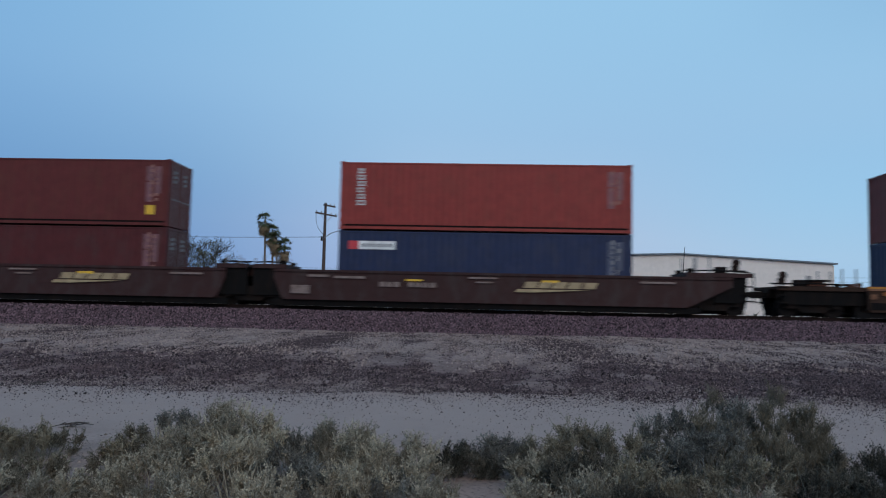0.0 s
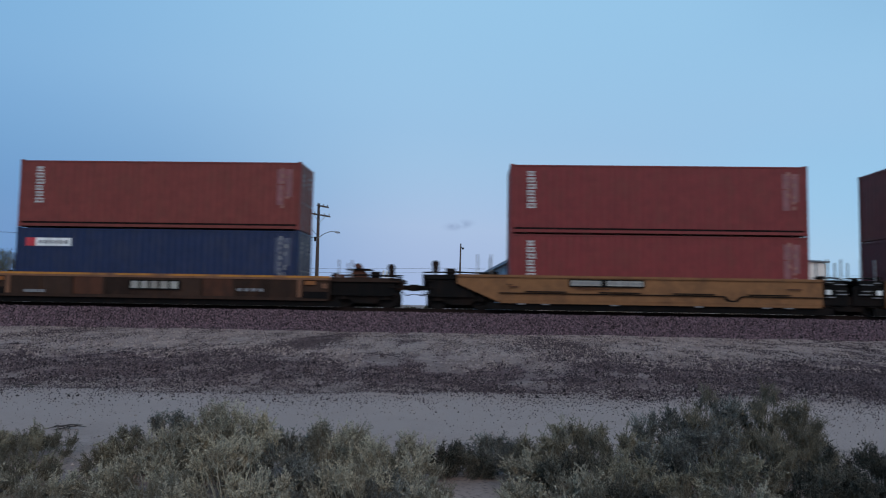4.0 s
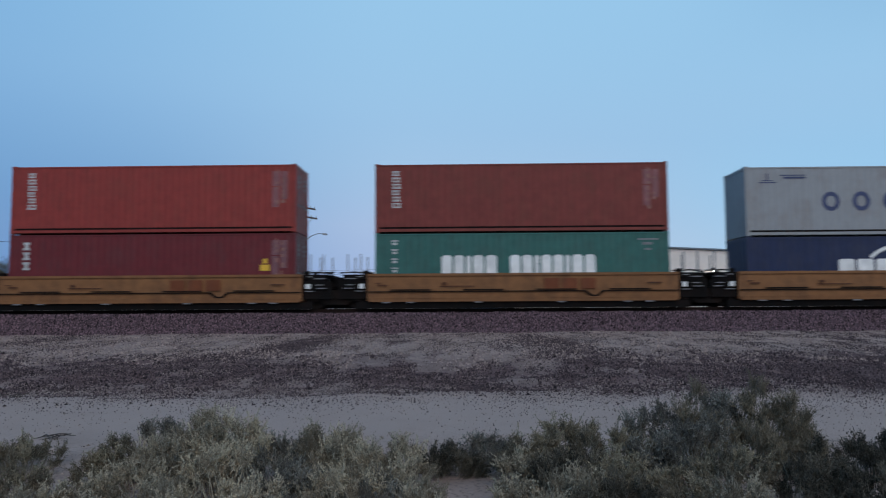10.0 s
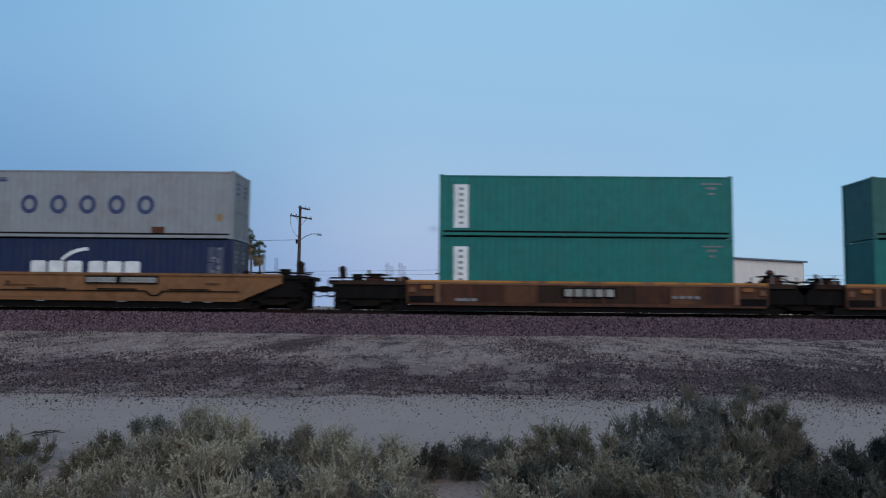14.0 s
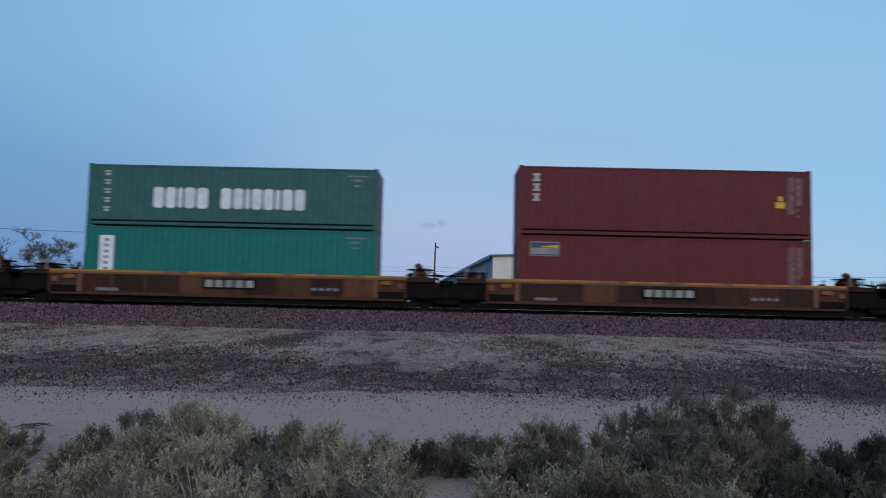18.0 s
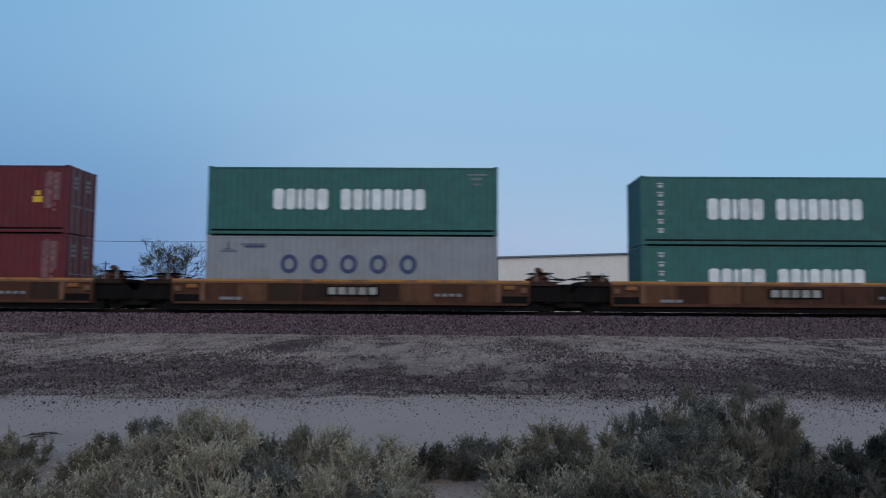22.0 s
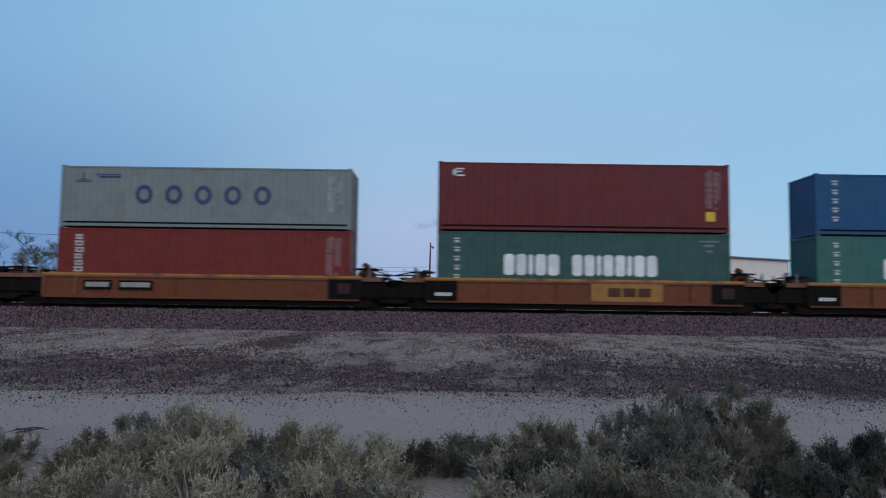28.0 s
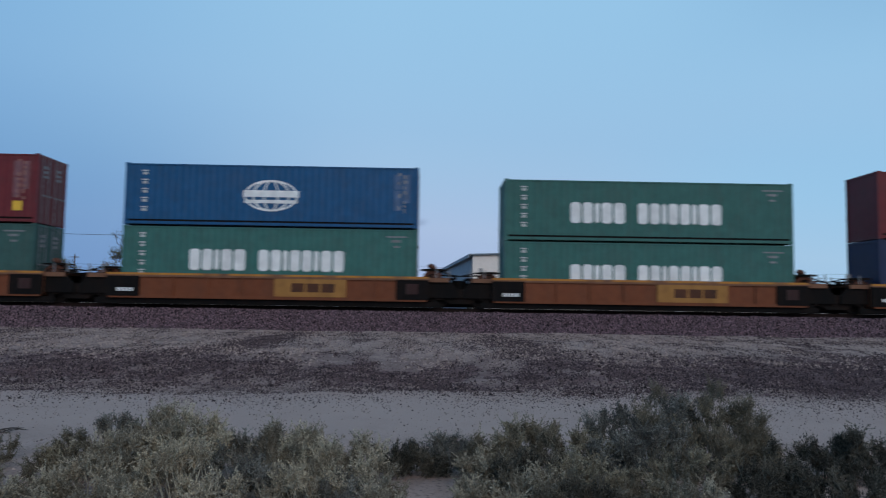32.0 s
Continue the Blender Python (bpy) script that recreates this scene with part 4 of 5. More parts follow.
            part("joint_plate", tube([(-reach, 0, plat - 0.5), (-reach, 0, plat - 0.1)], (0.4, 0.34), 12), BLACK_STEEL, car)
        if style in ("ribbed", "sooty", "panelled") and kind:
            g = s * (reach - (1.15 if kind == "joint" else 2.3))
            rise = 0.2 if s < 0 else 0.3
            part("brake_gear", prism([(g - 0.42, plat - 0.05), (g + 0.42, plat - 0.05), (g + 0.36, plat + rise * 0.5), (g + 0.2, plat + rise), (g - 0.22, plat + rise), (g - 0.38, plat + rise * 0.4)], -0.75, -0.2), RUSTY, car, "rusty brake gear hump")
            part("gear_cover", prism([(g - 0.55, plat + rise + 0.03), (g - 0.4, plat + rise), (g + 0.45, plat + rise), (g + 0.6, plat + rise + 0.04), (g + 0.3, plat + rise + 0.08), (g - 0.3, plat + rise + 0.07)], -0.85, -0.1), IRON, car, "dark cover plate")
            part("gear_cover", prism([(end + s * 0.1, plat - 0.05), (end + s * 0.55, plat - 0.05), (end + s * 0.5, plat + 0.1), (end + s * 0.15, plat + 0.12)][::s], -1.1, -0.7), RUSTY, car, "rusty lock housing")
            if s > 0:
                part("valve_knob", tube([(g - 0.06, -0.5, plat + rise + 0.05), (g - 0.05, -0.5, plat + rise + 0.14), (g, -0.5, plat + rise + 0.24), (g + 0.02, -0.5, plat + rise + 0.28)], (0.06, 0.2, 0.16, 0.05), 7), RUSTY, car, "rusty valve head")
                if kind == "joint":
                    part("air_hose", tube([(g + 0.3, -0.5, plat + rise), (reach - 0.35, -0.5, plat + 0.12), (reach, -0.5, plat + 0.08), (reach + 0.35, -0.5, plat + 0.16), (reach + 0.8, -0.5, plat + 0.24)], [0.024] * 5, 6), BLACK_STEEL, car, "black hose across the joint")
            else:
                part("relay_post", boxes([(g - 0.33, g - 0.2, -0.55, -0.42, plat + rise + 0.06, plat + rise + 0.24)]), FADED, car, "small grey post")
        if style == "yellow" and kind == "joint":
            each("step_slat", [(*sorted((s * (end * s + p), s * (end * s + q))), -1.315, -1.3, plat - h0, plat - h0 + 0.035) for p, q, h0 in ((0.5, 0.95, 0.2), (0.55, 0.9, 0.46), (0.15, 0.5, 0.72), (0.6, 1.0, 0.6), (0.2, 0.45, 0.12))], FADED, car, "pale worn step edge")
            part("hose_tray", boxes([(*sorted((s * (end * s + 0.05), s * (reach - 0.35))), -1.3, -1.2, plat - 0.62, plat - 0.28), (*sorted((s * (end * s + 0.3), s * (reach - 0.5))), -1.33, -1.3, plat - 0.3, plat - 0.22)]), BLACK_STEEL, car)
            each("marking_bar", [(*sorted((s * (end * s + 0.15), s * (end * s + 0.35))), -1.34, -1.3, plat - 0.6, plat - 0.4)], WHITE, car, "small white mark")


def centre(i):
    return STACKS[i][0] + LENGTH / 2


def build_train():
    well_car("oxide", centre(0), 8.4, 9.75, 9.75, "joint", "joint")
    well_car("oxide", centre(1), 8.4, 9.8, 11.4, "joint", "coupler")
    well_car("sooty", centre(2), 7.5, 11.45, 10.87, "coupler", "coupler")
    for i in range(3, 8):
        well_car("yellow", centre(i), 6.4 if i not in (3, 7) else 6.55, 10.1 if i == 3 else 7.73, 9.8 if i == 7 else 7.73, "coupler" if i == 3 else "joint", "coupler" if i == 7 else "joint")
    for i in range(8, 13):
        well_car("ribbed", centre(i), 7.4, 11.1 if i == 8 else 9.05, 10.75 if i == 12 else 9.05, "coupler" if i == 8 else "joint", "coupler" if i == 12 else "joint")
    for i in range(13, 18):
        well_car("panelled", centre(i), 6.6, 10.25 if i == 13 else 7.9, 7.9, "coupler" if i == 13 else "joint", "joint")
    for i, (left, up, down, hu, hd, floor_z, what_up, what_down) in enumerate(STACKS):
        x, z = centre(i), RAIL_Z + floor_z
        lower = container(down, hd, pose(x, TRACK_Y, z), what_down, "resting in a well car")
        upper = container(up, hu, pose(x, TRACK_Y, z + hd + 0.02), what_up, "stacked on another")
        MOVING.append((lower, x, TRACK_Y, z))
        MOVING.append((upper, x, TRACK_Y, z + hd + 0.02))


build_train()

# ---- beyond the track: warehouse, poles, palms, bare trees ----
SHEET_WHITE = material("white_ribbed_wall_sheet", (0.83, 0.745, 0.675), 0.6, dirt=(0.62, 0.54, 0.47), dirt_amount=0.3, dirt_scale=(0.25, 0.25, 0.3), vary=0.04, per_object=0.01)
# slate blue, darkened for the shade on the side away from the glow
SHADED_SHEET_BLUE = material("shaded_slate_blue_wall_sheet", (0.27, 0.33, 0.39), 0.6, dirt=(0.2, 0.24, 0.28), dirt_amount=0.3, vary=0.05)
TRIM_BLUE = material("blue_grey_trim", (0.16, 0.20, 0.24), 0.5)
POLE_WOOD = material("weathered_pole_wood", (0.085, 0.055, 0.045), 0.9, scale=8, dirt_scale=(6, 6, 0.4), dirt=GRIME, dirt_amount=0.5)
GALVANISED = material("galvanised_steel", (0.30, 0.31, 0.33), 0.5, 0.6)
CABLE = material("dark_cable", (0.03, 0.03, 0.035), 0.6)
LAMP_GLASS = material("lit_lamp_glass", (1.0, 0.93, 0.8), 0.3, vary=0.0, bump=0, per_object=0, glow=14.0)
PALM_BARK = material("grey_palm_bark", (0.15, 0.115, 0.085), 0.9, bump=0.6, bump_scale=12)
PALM_LEAF = material("palm_leaf", (0.060, 0.075, 0.030), 0.7, island=0.4, bump=0)
PALM_DEAD = material("dry_palm_skirt", (0.19, 0.13, 0.075), 0.9, island=0.4, bump=0)
BARK = material("dark_bark", (0.06, 0.047, 0.042), 0.9, bump=0.4)
TREE_LEAF = material("sparse_tree_leaf", (0.105, 0.105, 0.048), 0.8, island=0.45, bump=0)


def warehouse():
    """A long white metal building with a low gable towards the track."""
    width, depth, eave, peak = 25.1, 70.0, 5.25, 5.76
    b = thing("warehouse", pose(3.45, 60.0, 0.35, 0, 0, 4.0), "long white ribbed metal warehouse with a low gable roof", "building")
    gable = [(0.05, 0), (width - 0.05, 0), (width - 0.05, eave - 0.02), (width / 2, peak - 0.02), (0.05, eave - 0.02)]
    part("wall", prism(gable, 0.0, 0.2), SHEET_WHITE, b, "white sheet gable wall")
    part("wall", prism(gable, depth - 0.2, depth), SHEET_WHITE, b, "white sheet gable wall")
    # left wall: its shade is part of the sheet colour
    part("wall", boxes([(0.03, 0.25, 0.2, depth - 0.2, 0, eave - 0.03)]), SHADED_SHEET_BLUE, b, "slate-blue sheet side wall with its shade in the colour")
    part("wall", boxes([(width - 0.25, width - 0.03, 0.2, depth - 0.2, 0, eave - 0.03)]), SHEET_WHITE, b, "white sheet side wall")
    for sign in (0, 1):
        x0, x1 = (-0.25, width / 2) if sign == 0 else (width + 0.25, width / 2)
        z0 = eave - 0.25 * (peak - eave) / (width / 2)
        part("roof", prism([(x0, z0), (x1, peak), (x1, peak + 0.12), (x0, z0 + 0.12)], -0.2, depth + 0.2), GALVANISED, b, "pale metal roof sheet")
        part("roof_trim", prism([(x0, z0 + 0.03), (x1, peak + 0.03), (x1, peak + 0.13), (x0, z0 + 0.13)], -0.26, -0.205), TRIM_BLUE, b, "blue-grey edge trim")
    part("gutter", boxes([(-0.38, -0.255, -0.2, depth, eave - 0.2, eave + 0.05)]), TRIM_BLUE, b, "blue-grey gutter")
    part("corner_trim", boxes([(-0.03, 0.045, -0.04, 0.3, 0, eave - 0.1)]), TRIM_BLUE, b, "blue-grey corner trim")
    part("corner_trim", boxes([(width - 0.045, width + 0.03, -0.04, 0.3, 0, eave - 0.1)]), SHEET_WHITE, b)
    for i in range(64):
        x = 0.4 + i * (width - 0.8) / 63
        top = eave + (peak - eave) * (1 - abs(x - width / 2) / (width / 2)) - 0.12
        part("wall_rib", boxes([(x - 0.02, x + 0.02, -0.012, 0.0, 0, top)]), SHEET_WHITE, b)
    for i in range(60):
        part("wall_rib", boxes([(0.0, 0.03, 0.8 + 1.16 * i, 0.86 + 1.16 * i, 0, eave - 0.1)]), SHADED_SHEET_BLUE, b, key="side rib %d" % i)
    for x, z, y0, y1, x1 in ((16.75, 3.95, -0.34, -0.03, 17.01), (-0.31, 3.95, 26.0, 26.3, 0.0)):
        part("wall_lamp", boxes([(x, x1, y0, y1, z, z + 0.2)]), IRON, b, "small wall lamp")
        part("lamp_glass", boxes([(x + 0.03, x1 - 0.03, y0 + 0.03, y1 - 0.03, z - 0.12, z - 0.002)]), LAMP_GLASS, b, "glowing lamp glass")


def mast():
    b = thing("thin_mast", pose(15.2, 57.6, 0.4), "thin leaning mast before the warehouse", "mast")
    part("shaft", tube([(0, 0, -0.2), (0.12, 0, 3.2), (0.32, 0, 6.1)], (0.05, 0.04, 0.018), 6), IRON, b)
    part("mast_base", boxes([(-0.2, 0.2, -0.2, 0.2, -0.1, 0.12)]), TIE, b)


def utility_pole(x, y, height, arms=True, lamp=True, lean=0.0, turn=0.0, spans=((0.95, 0.95, 0.95), (0.12, 0.5, 0.5))):
    """spans: each crossarm's depth under the top and its reach to both sides; turn: the arms' turn round the shaft."""
    b = thing("utility_pole", pose(x, y, 0.38), "weathered wooden utility pole" + (" with crossarms and street lamp" if lamp else ""), "utility pole")
    part("shaft", tube([(0, 0, -0.3), (lean * 0.5, 0, height * 0.5), (lean, 0, height)], (0.17, 0.14, 0.10), 10), POLE_WOOD, b)
    if arms:
        m = pose(lean, 0, 0, 0, 0, turn)
        for down, left, right in spans:
            z = height - down
            part("crossarm", turned(boxes([(-left, right, -0.16, -0.06, z - 0.06, z + 0.06)]), m), POLE_WOOD, b)
            for dx in (-left + 0.1, right - 0.1, 0.45 * right, -0.45 * left):
                part("insulator", turned(tube([(dx, -0.11, z + 0.06), (dx, -0.11, z + 0.16), (dx, -0.11, z + 0.2)], (0.025, 0.045, 0.025), 8), m), GALVANISED, b)
        z, left, right = height - spans[0][0], spans[0][1], spans[0][2]
        part("brace", turned(tube([(-0.55 * left, -0.12, z - 0.03), (0, -0.12, z - 0.65)], (0.02, 0.02), 4), m), GALVANISED, b)
        part("brace", turned(tube([(0.55 * right, -0.12, z - 0.03), (0, -0.12, z - 0.65)], (0.02, 0.02), 4), m), GALVANISED, b)
        part("drop_wire", turned(tube([(-left + 0.05, -0.1, z), (-left + 0.1, -0.1, z - 0.7), (-0.7 * left, -0.1, z - 1.25), (-0.2, -0.1, z - 1.75)], [0.018] * 4, 4), m), CABLE, b)
    if lamp:
        zl = height - 2.87
        arm = part("lamp_arm", tube([(lean * 0.7, -0.1, zl), (0.55, -0.1, zl + 0.38), (1.05, -0.1, zl + 0.56), (1.5, -0.1, zl + 0.54)], (0.035, 0.035, 0.03, 0.03), 6), GALVANISED, b)
        part("lamp_head", prism([(1.42, zl + 0.48), (1.5, zl + 0.44), (1.78, zl + 0.42), (1.84, zl + 0.46), (1.76, zl + 0.56), (1.45, zl + 0.6)], -0.2, 0.0), GALVANISED, arm)
        part("conduit_box", boxes([(-0.26, -0.12, -0.22, -0.08, zl - 0.25, zl + 0.1)]), IRON, b)
    return b


def overhead_wire(points, name="overhead_wire"):
    b = thing(name, Matrix.Identity(4), "dark overhead wire sagging between utility poles", "wire")
    for (x0, y0, z0), (x1, y1, z1), sag in points:
        pts = [(x0 + (x1 - x0) * k / 14, y0 + (y1 - y0) * k / 14, z0 + (z1 - z0) * k / 14 - 4 * sag * (k / 14) * (1 - k / 14)) for k in range(15)]
        part("wire_span", tube(pts, [0.022] * 15, 4), CABLE, b)


def palm(x, y, height, seed):
    rnd = random.Random(seed)
    b = thing("fan_palm", pose(x, y, 0.38), "tall slim fan palm with a ragged wind-blown crown", "palm tree", "palm group behind the track")
    lean = rnd.uniform(-0.25, -0.15)
    pts = [(lean * (k / 6) ** 2, 0, -0.2 + (height + 0.2) * k / 6) for k in range(7)]
    part("trunk", tube(pts, [0.17 - 0.010 * k for k in range(7)], 9), PALM_BARK, b)
    crown = Vector((lean, 0, height))
    for mat, name, count, el0, el1, size in ((PALM_LEAF, "frond", 44, -52, 82, 0.90), (PALM_DEAD, "dead_frond", 44, -86, -40, 0.92)):
        for i in range(count):
            az, el = rnd.uniform(0, 2 * math.pi), radians(rnd.uniform(el0, el1))
            way = Vector((math.cos(az) * math.cos(el) - (0.30 if name == "frond" else 0.10), math.sin(az) * math.cos(el), math.sin(el))).normalized()
            side = way.cross(Vector((0, 0, 1))).normalized() if abs(way.z) < 0.95 else Vector((1, 0, 0))
            up = side.cross(way)
            low = Vector((0, 0, -rnd.uniform(0.1, 1.1))) if name == "dead_frond" else Vector((0, 0, 0))
            top = crown + low
            hub = top + way * 0.75 * size
            v = [tuple(top - way * 0.05 + side * 0.02), tuple(top - way * 0.05 - side * 0.02), tuple(hub)]
            f = [(0, 1, 2)]
            for k in range(9):
                a = radians(-75 + 150 * k / 8)
                d = (way * math.cos(a) + side * math.sin(a)).normalized()
                tip = hub + d * (0.72 * size * rnd.uniform(0.6, 1.15)) + Vector((-0.10 * rnd.random(), 0, -0.34 * rnd.random()))
                q = d.cross(up).normalized() * 0.055
                mid = hub + (tip - hub) * 0.5 + up * 0.06
                n = len(v)
                v += [tuple(hub), tuple(mid + q), tuple(tip), tuple(mid - q)]
                f += [(n, n + 1, n + 2, n + 3)]
            part(name, (v, f), mat, b)


def bare_tree(x, y, height, spread, seed, leaves=0, leafy=False):
    """A tapered trunk with limbs that fork into fine twigs, and a few leaves."""
    rnd = random.Random(seed)
    b = thing("desert_tree", pose(x, y, 0.38), "sparse desert tree with a thin leafy crown" if leafy else "nearly bare desert tree with crooked dark limbs", "tree", "trees behind the track")
    limbs, tips = [], []

    def grow(p, way, length, radius, level):
        pts, rs = [p], [radius]
        for k in range(4):
            way = (way + Vector((rnd.gauss(0, 0.22), rnd.gauss(0, 0.22), rnd.gauss(0.02, 0.16)))).normalized()
            p = p + way * length / 4
            pts.append(p), rs.append(radius * (1 - 0.14 * (k + 1)))
        limbs.append(tube(pts, rs, 5 if level < 2 else 3))
        if level >= 5 or radius < 0.007:
            tips.append((pts[2], pts[-1]))
            return
        for k in range(rnd.choice((2, 3, 3)) if level > 1 else 4):
            at = pts[rnd.choice((2, 3, 4, 4))]
            out = Vector((rnd.gauss(0, 1) * spread, rnd.gauss(0, 0.8) * spread, rnd.uniform(0.1, 0.9)))
            grow(at, (way * 0.7 + out.normalized()).normalized(), length * rnd.uniform(0.55, 0.8), max(rs[-1] * rnd.uniform(0.55, 0.8), 0.019), level + 1)

    grow(Vector((0, 0, -0.2)), Vector((rnd.uniform(-0.2, 0.2), 0, 1)), height * 0.34, 0.05 + height * 0.018, 0)
    k = height / max(p[2] for shape in limbs for p in shape[0])
    limbs = [([(p[0] * k, p[1] * k, p[2] * k) for p in vs], fs) for vs, fs in limbs]
    tips = [(a * k, c * k) for a, c in tips]
    part("trunk", merged(*limbs), BARK, b, "dark forking limbs")
    if leaves and tips:
        v, f = [], []
        for i in range(leaves):
            a, c = rnd.choice(tips)
            p = a.lerp(c, rnd.random()) + Vector((rnd.gauss(0, 0.13), rnd.gauss(0, 0.13), rnd.gauss(0, 0.11)))
            d, s = Vector((rnd.gauss(0, 1), rnd.gauss(0, 1), rnd.gauss(0, 1))).normalized() * 0.10, Vector((rnd.gauss(0, 1), rnd.gauss(0, 1), rnd.gauss(0, 1))).normalized() * 0.04
            n = len(v)
            v += [tuple(p), tuple(p + d * 0.5 + s), tuple(p + d), tuple(p + d * 0.5 - s)]
            f.append((n, n + 1, n + 2, n + 3))
        tagged(part("crown", (v, f), TREE_LEAF, b, "thin grey-green leaves"), kind="stuff")


warehouse()
mast()
utility_pole(-12.82, 60.0, 9.37, lean=0.0, turn=63.0, spans=((0.95, 1.35, 1.35), (0.2, 0.35, 1.1)))
utility_pole(-62.0, 61.0, 9.0, lamp=False, lean=0.1)
short_pole = utility_pole(-2.27, 110.0, 10.4, arms=False, lamp=False, lean=0.15)
part("pole_lamp", tube([(0.12, 0, 9.75), (0.35, 0, 9.8), (0.5, 0, 9.7), (0.55, 0, 9.55)], (0.04, 0.12, 0.2, 0.12), 7), IRON, short_pole, "small dark lamp head")
part("crossarm", boxes([(-0.95, 0.05, -0.12, -0.02, 6.15, 6.3)]), POLE_WOOD, short_pole)
for k in range(3):
    pipe = thing("vent_pipe", pose(-9.25 + 0.36 * k, 75.0, 0.38), "slim white vent pipe in the desert behind the track", "pipe", "row of white vent pipes")
    part("shaft", tube([(0, 0, -0.2), (0, 0, 4.3), (0.06, 0, 4.62)], (0.125, 0.125, 0.11), 8), WHITE, pipe)
    part("flange", tube([(0, 0, 3.6), (0, 0, 3.68)], (0.15, 0.15), 8), GALVANISED, pipe)
utility_pole(-70.9, 150.0, 10.2, lamp=False, spans=((0.6, 1.0, 0.9), (2.2, 1.3, 0.4)))
overhead_wire([((-12.95, 60, 6.95), (-62, 61, 8.6), 0.75)])
overhead_wire([((-2.2, 110, 7.15), (-75, 112, 7.3), 0.5), ((-2.2, 110, 7.15), (70, 112, 7.3), 0.5)])
overhead_wire([((-2.2, 110, 6.5), (-75, 112, 6.6), 0.4), ((-2.2, 110, 6.5), (70, 112, 6.6), 0.4)])
for k, (px, py, ph) in enumerate(((-27.95, 95, 11.8), (-26.9, 95, 10.25), (-26.35, 95, 9.3), (-25.2, 95, 8.5))):
    palm(px, py, ph, 40 + k)
for k, (tx, ty, th, spread, leaves, leafy) in enumerate(((-25.0, 62, 6.6, 1.2, 2200, False), (-22.3, 60, 6.7, 0.9, 1200, False), (-31.4, 63, 6.9, 1.5, 6500, True), (-37.0, 62, 6.2, 1.3, 500, False), (-41.0, 63, 5.7, 1.3, 4000, True), (44.0, 75, 4.6, 1.0, 2200, True))):
    bare_tree(tx, ty, th, spread, 70 + k, leaves, leafy)


def far_scrub(seed):
    """Low dark scrub scattered over the flat desert behind the track."""
    rng = np.random.default_rng(seed)
    n = 900
    y = 40 + 70 * rng.uniform(0, 1, n) ** 1.4
    x = rng.uniform(-0.95, 0.95, n) * y
    inside = (x > 2.0) & (y > 58) & (x < 31)
    x, y = x[~inside], y[~inside]
    n = len(x)
    h, w = rng.uniform(0.7, 1.25, n), rng.uniform(0.5, 1.1, n)
    k = 70
    a, r = rng.uniform(0, 2 * np.pi, (n, k)), np.sqrt(rng.uniform(0, 1, (n, k)))
    p = np.stack([x[:, None] + np.cos(a) * r * w[:, None], y[:, None] + np.sin(a) * r * w[:, None], 0.36 + h[:, None] * rng.uniform(0, 1, (n, k)) * (1.05 - 0.6 * r ** 2)], -1).reshape(-1, 3)
    d = rng.normal(0, 1, p.shape) * (0.10, 0.10, 0.13)
    s = rng.normal(0, 1, p.shape) * 0.045
    v = np.stack([p - d, p + s, p + d, p - s], 1)
    me = mesh_of("desert_scrub", v.reshape(-1, 3).tolist(), np.arange(4 * len(p)).reshape(-1, 4).tolist(), SCRUB)
    tagged(new("desert_scrub", me), "low dark scrub on the flat desert behind the track", "scrub", kind="stuff")


SCRUB = material("dark_scrub_leaf", (0.062, 0.058, 0.038), 0.9, island=0.5, bump=0, spec=0.2)
far_scrub(91)

# ---- loose stones ----
def scatter(name, count, place, size, mat, label, category, seed):
    """Loose angular stones, one joined mesh; place(rng, n) gives x, y, z."""
    rng = np.random.default_rng(seed)
    x, y, z = place(rng, count)
    n = len(x)
    base = np.array([(1, 0, 0), (0, 1, 0), (-1, 0, 0), (0, -1, 0), (0, 0, 1), (0, 0, -1)], float)
    s = rng.uniform(size[0], size[1], (n, 1, 1)) * rng.uniform(0.55, 1.2, (n, 1, 3))
    v = base[None] * s * rng.uniform(0.7, 1.25, (n, 6, 1))
    v[:, :4, 2] += rng.uniform(-0.35, 0.35, (n, 4)) * s[:, :, 2]
    a = rng.uniform(0, 2 * np.pi, n)
    c, sn = np.cos(a)[:, None], np.sin(a)[:, None]
    v = np.stack([v[..., 0] * c - v[..., 1] * sn, v[..., 0] * sn + v[..., 1] * c, v[..., 2]], -1)
    v += np.stack([x, y, z], 1)[:, None]
    tri = np.array([(0, 1, 4), (1, 2, 4), (2, 3, 4), (3, 0, 4), (1, 0, 5), (2, 1, 5), (3, 2, 5), (0, 3, 5)])
    f = (tri[None] + 6 * np.arange(n)[:, None, None]).reshape(-1, 3)
    me = bpy.data.meshes.new(name)
    me.from_pydata(v.reshape(-1, 3).tolist(), [], f.tolist())
    me.materials.append(mat)
    me.update()
    return tagged(new(name, me), label, category, kind="stuff")


def on_bed(rng, n):
    x, y = rng.uniform(-26, 26, n), TRACK_Y - rng.uniform(1.3, 3.75, n)
    return x, y, bed_height(x, y) + 0.008


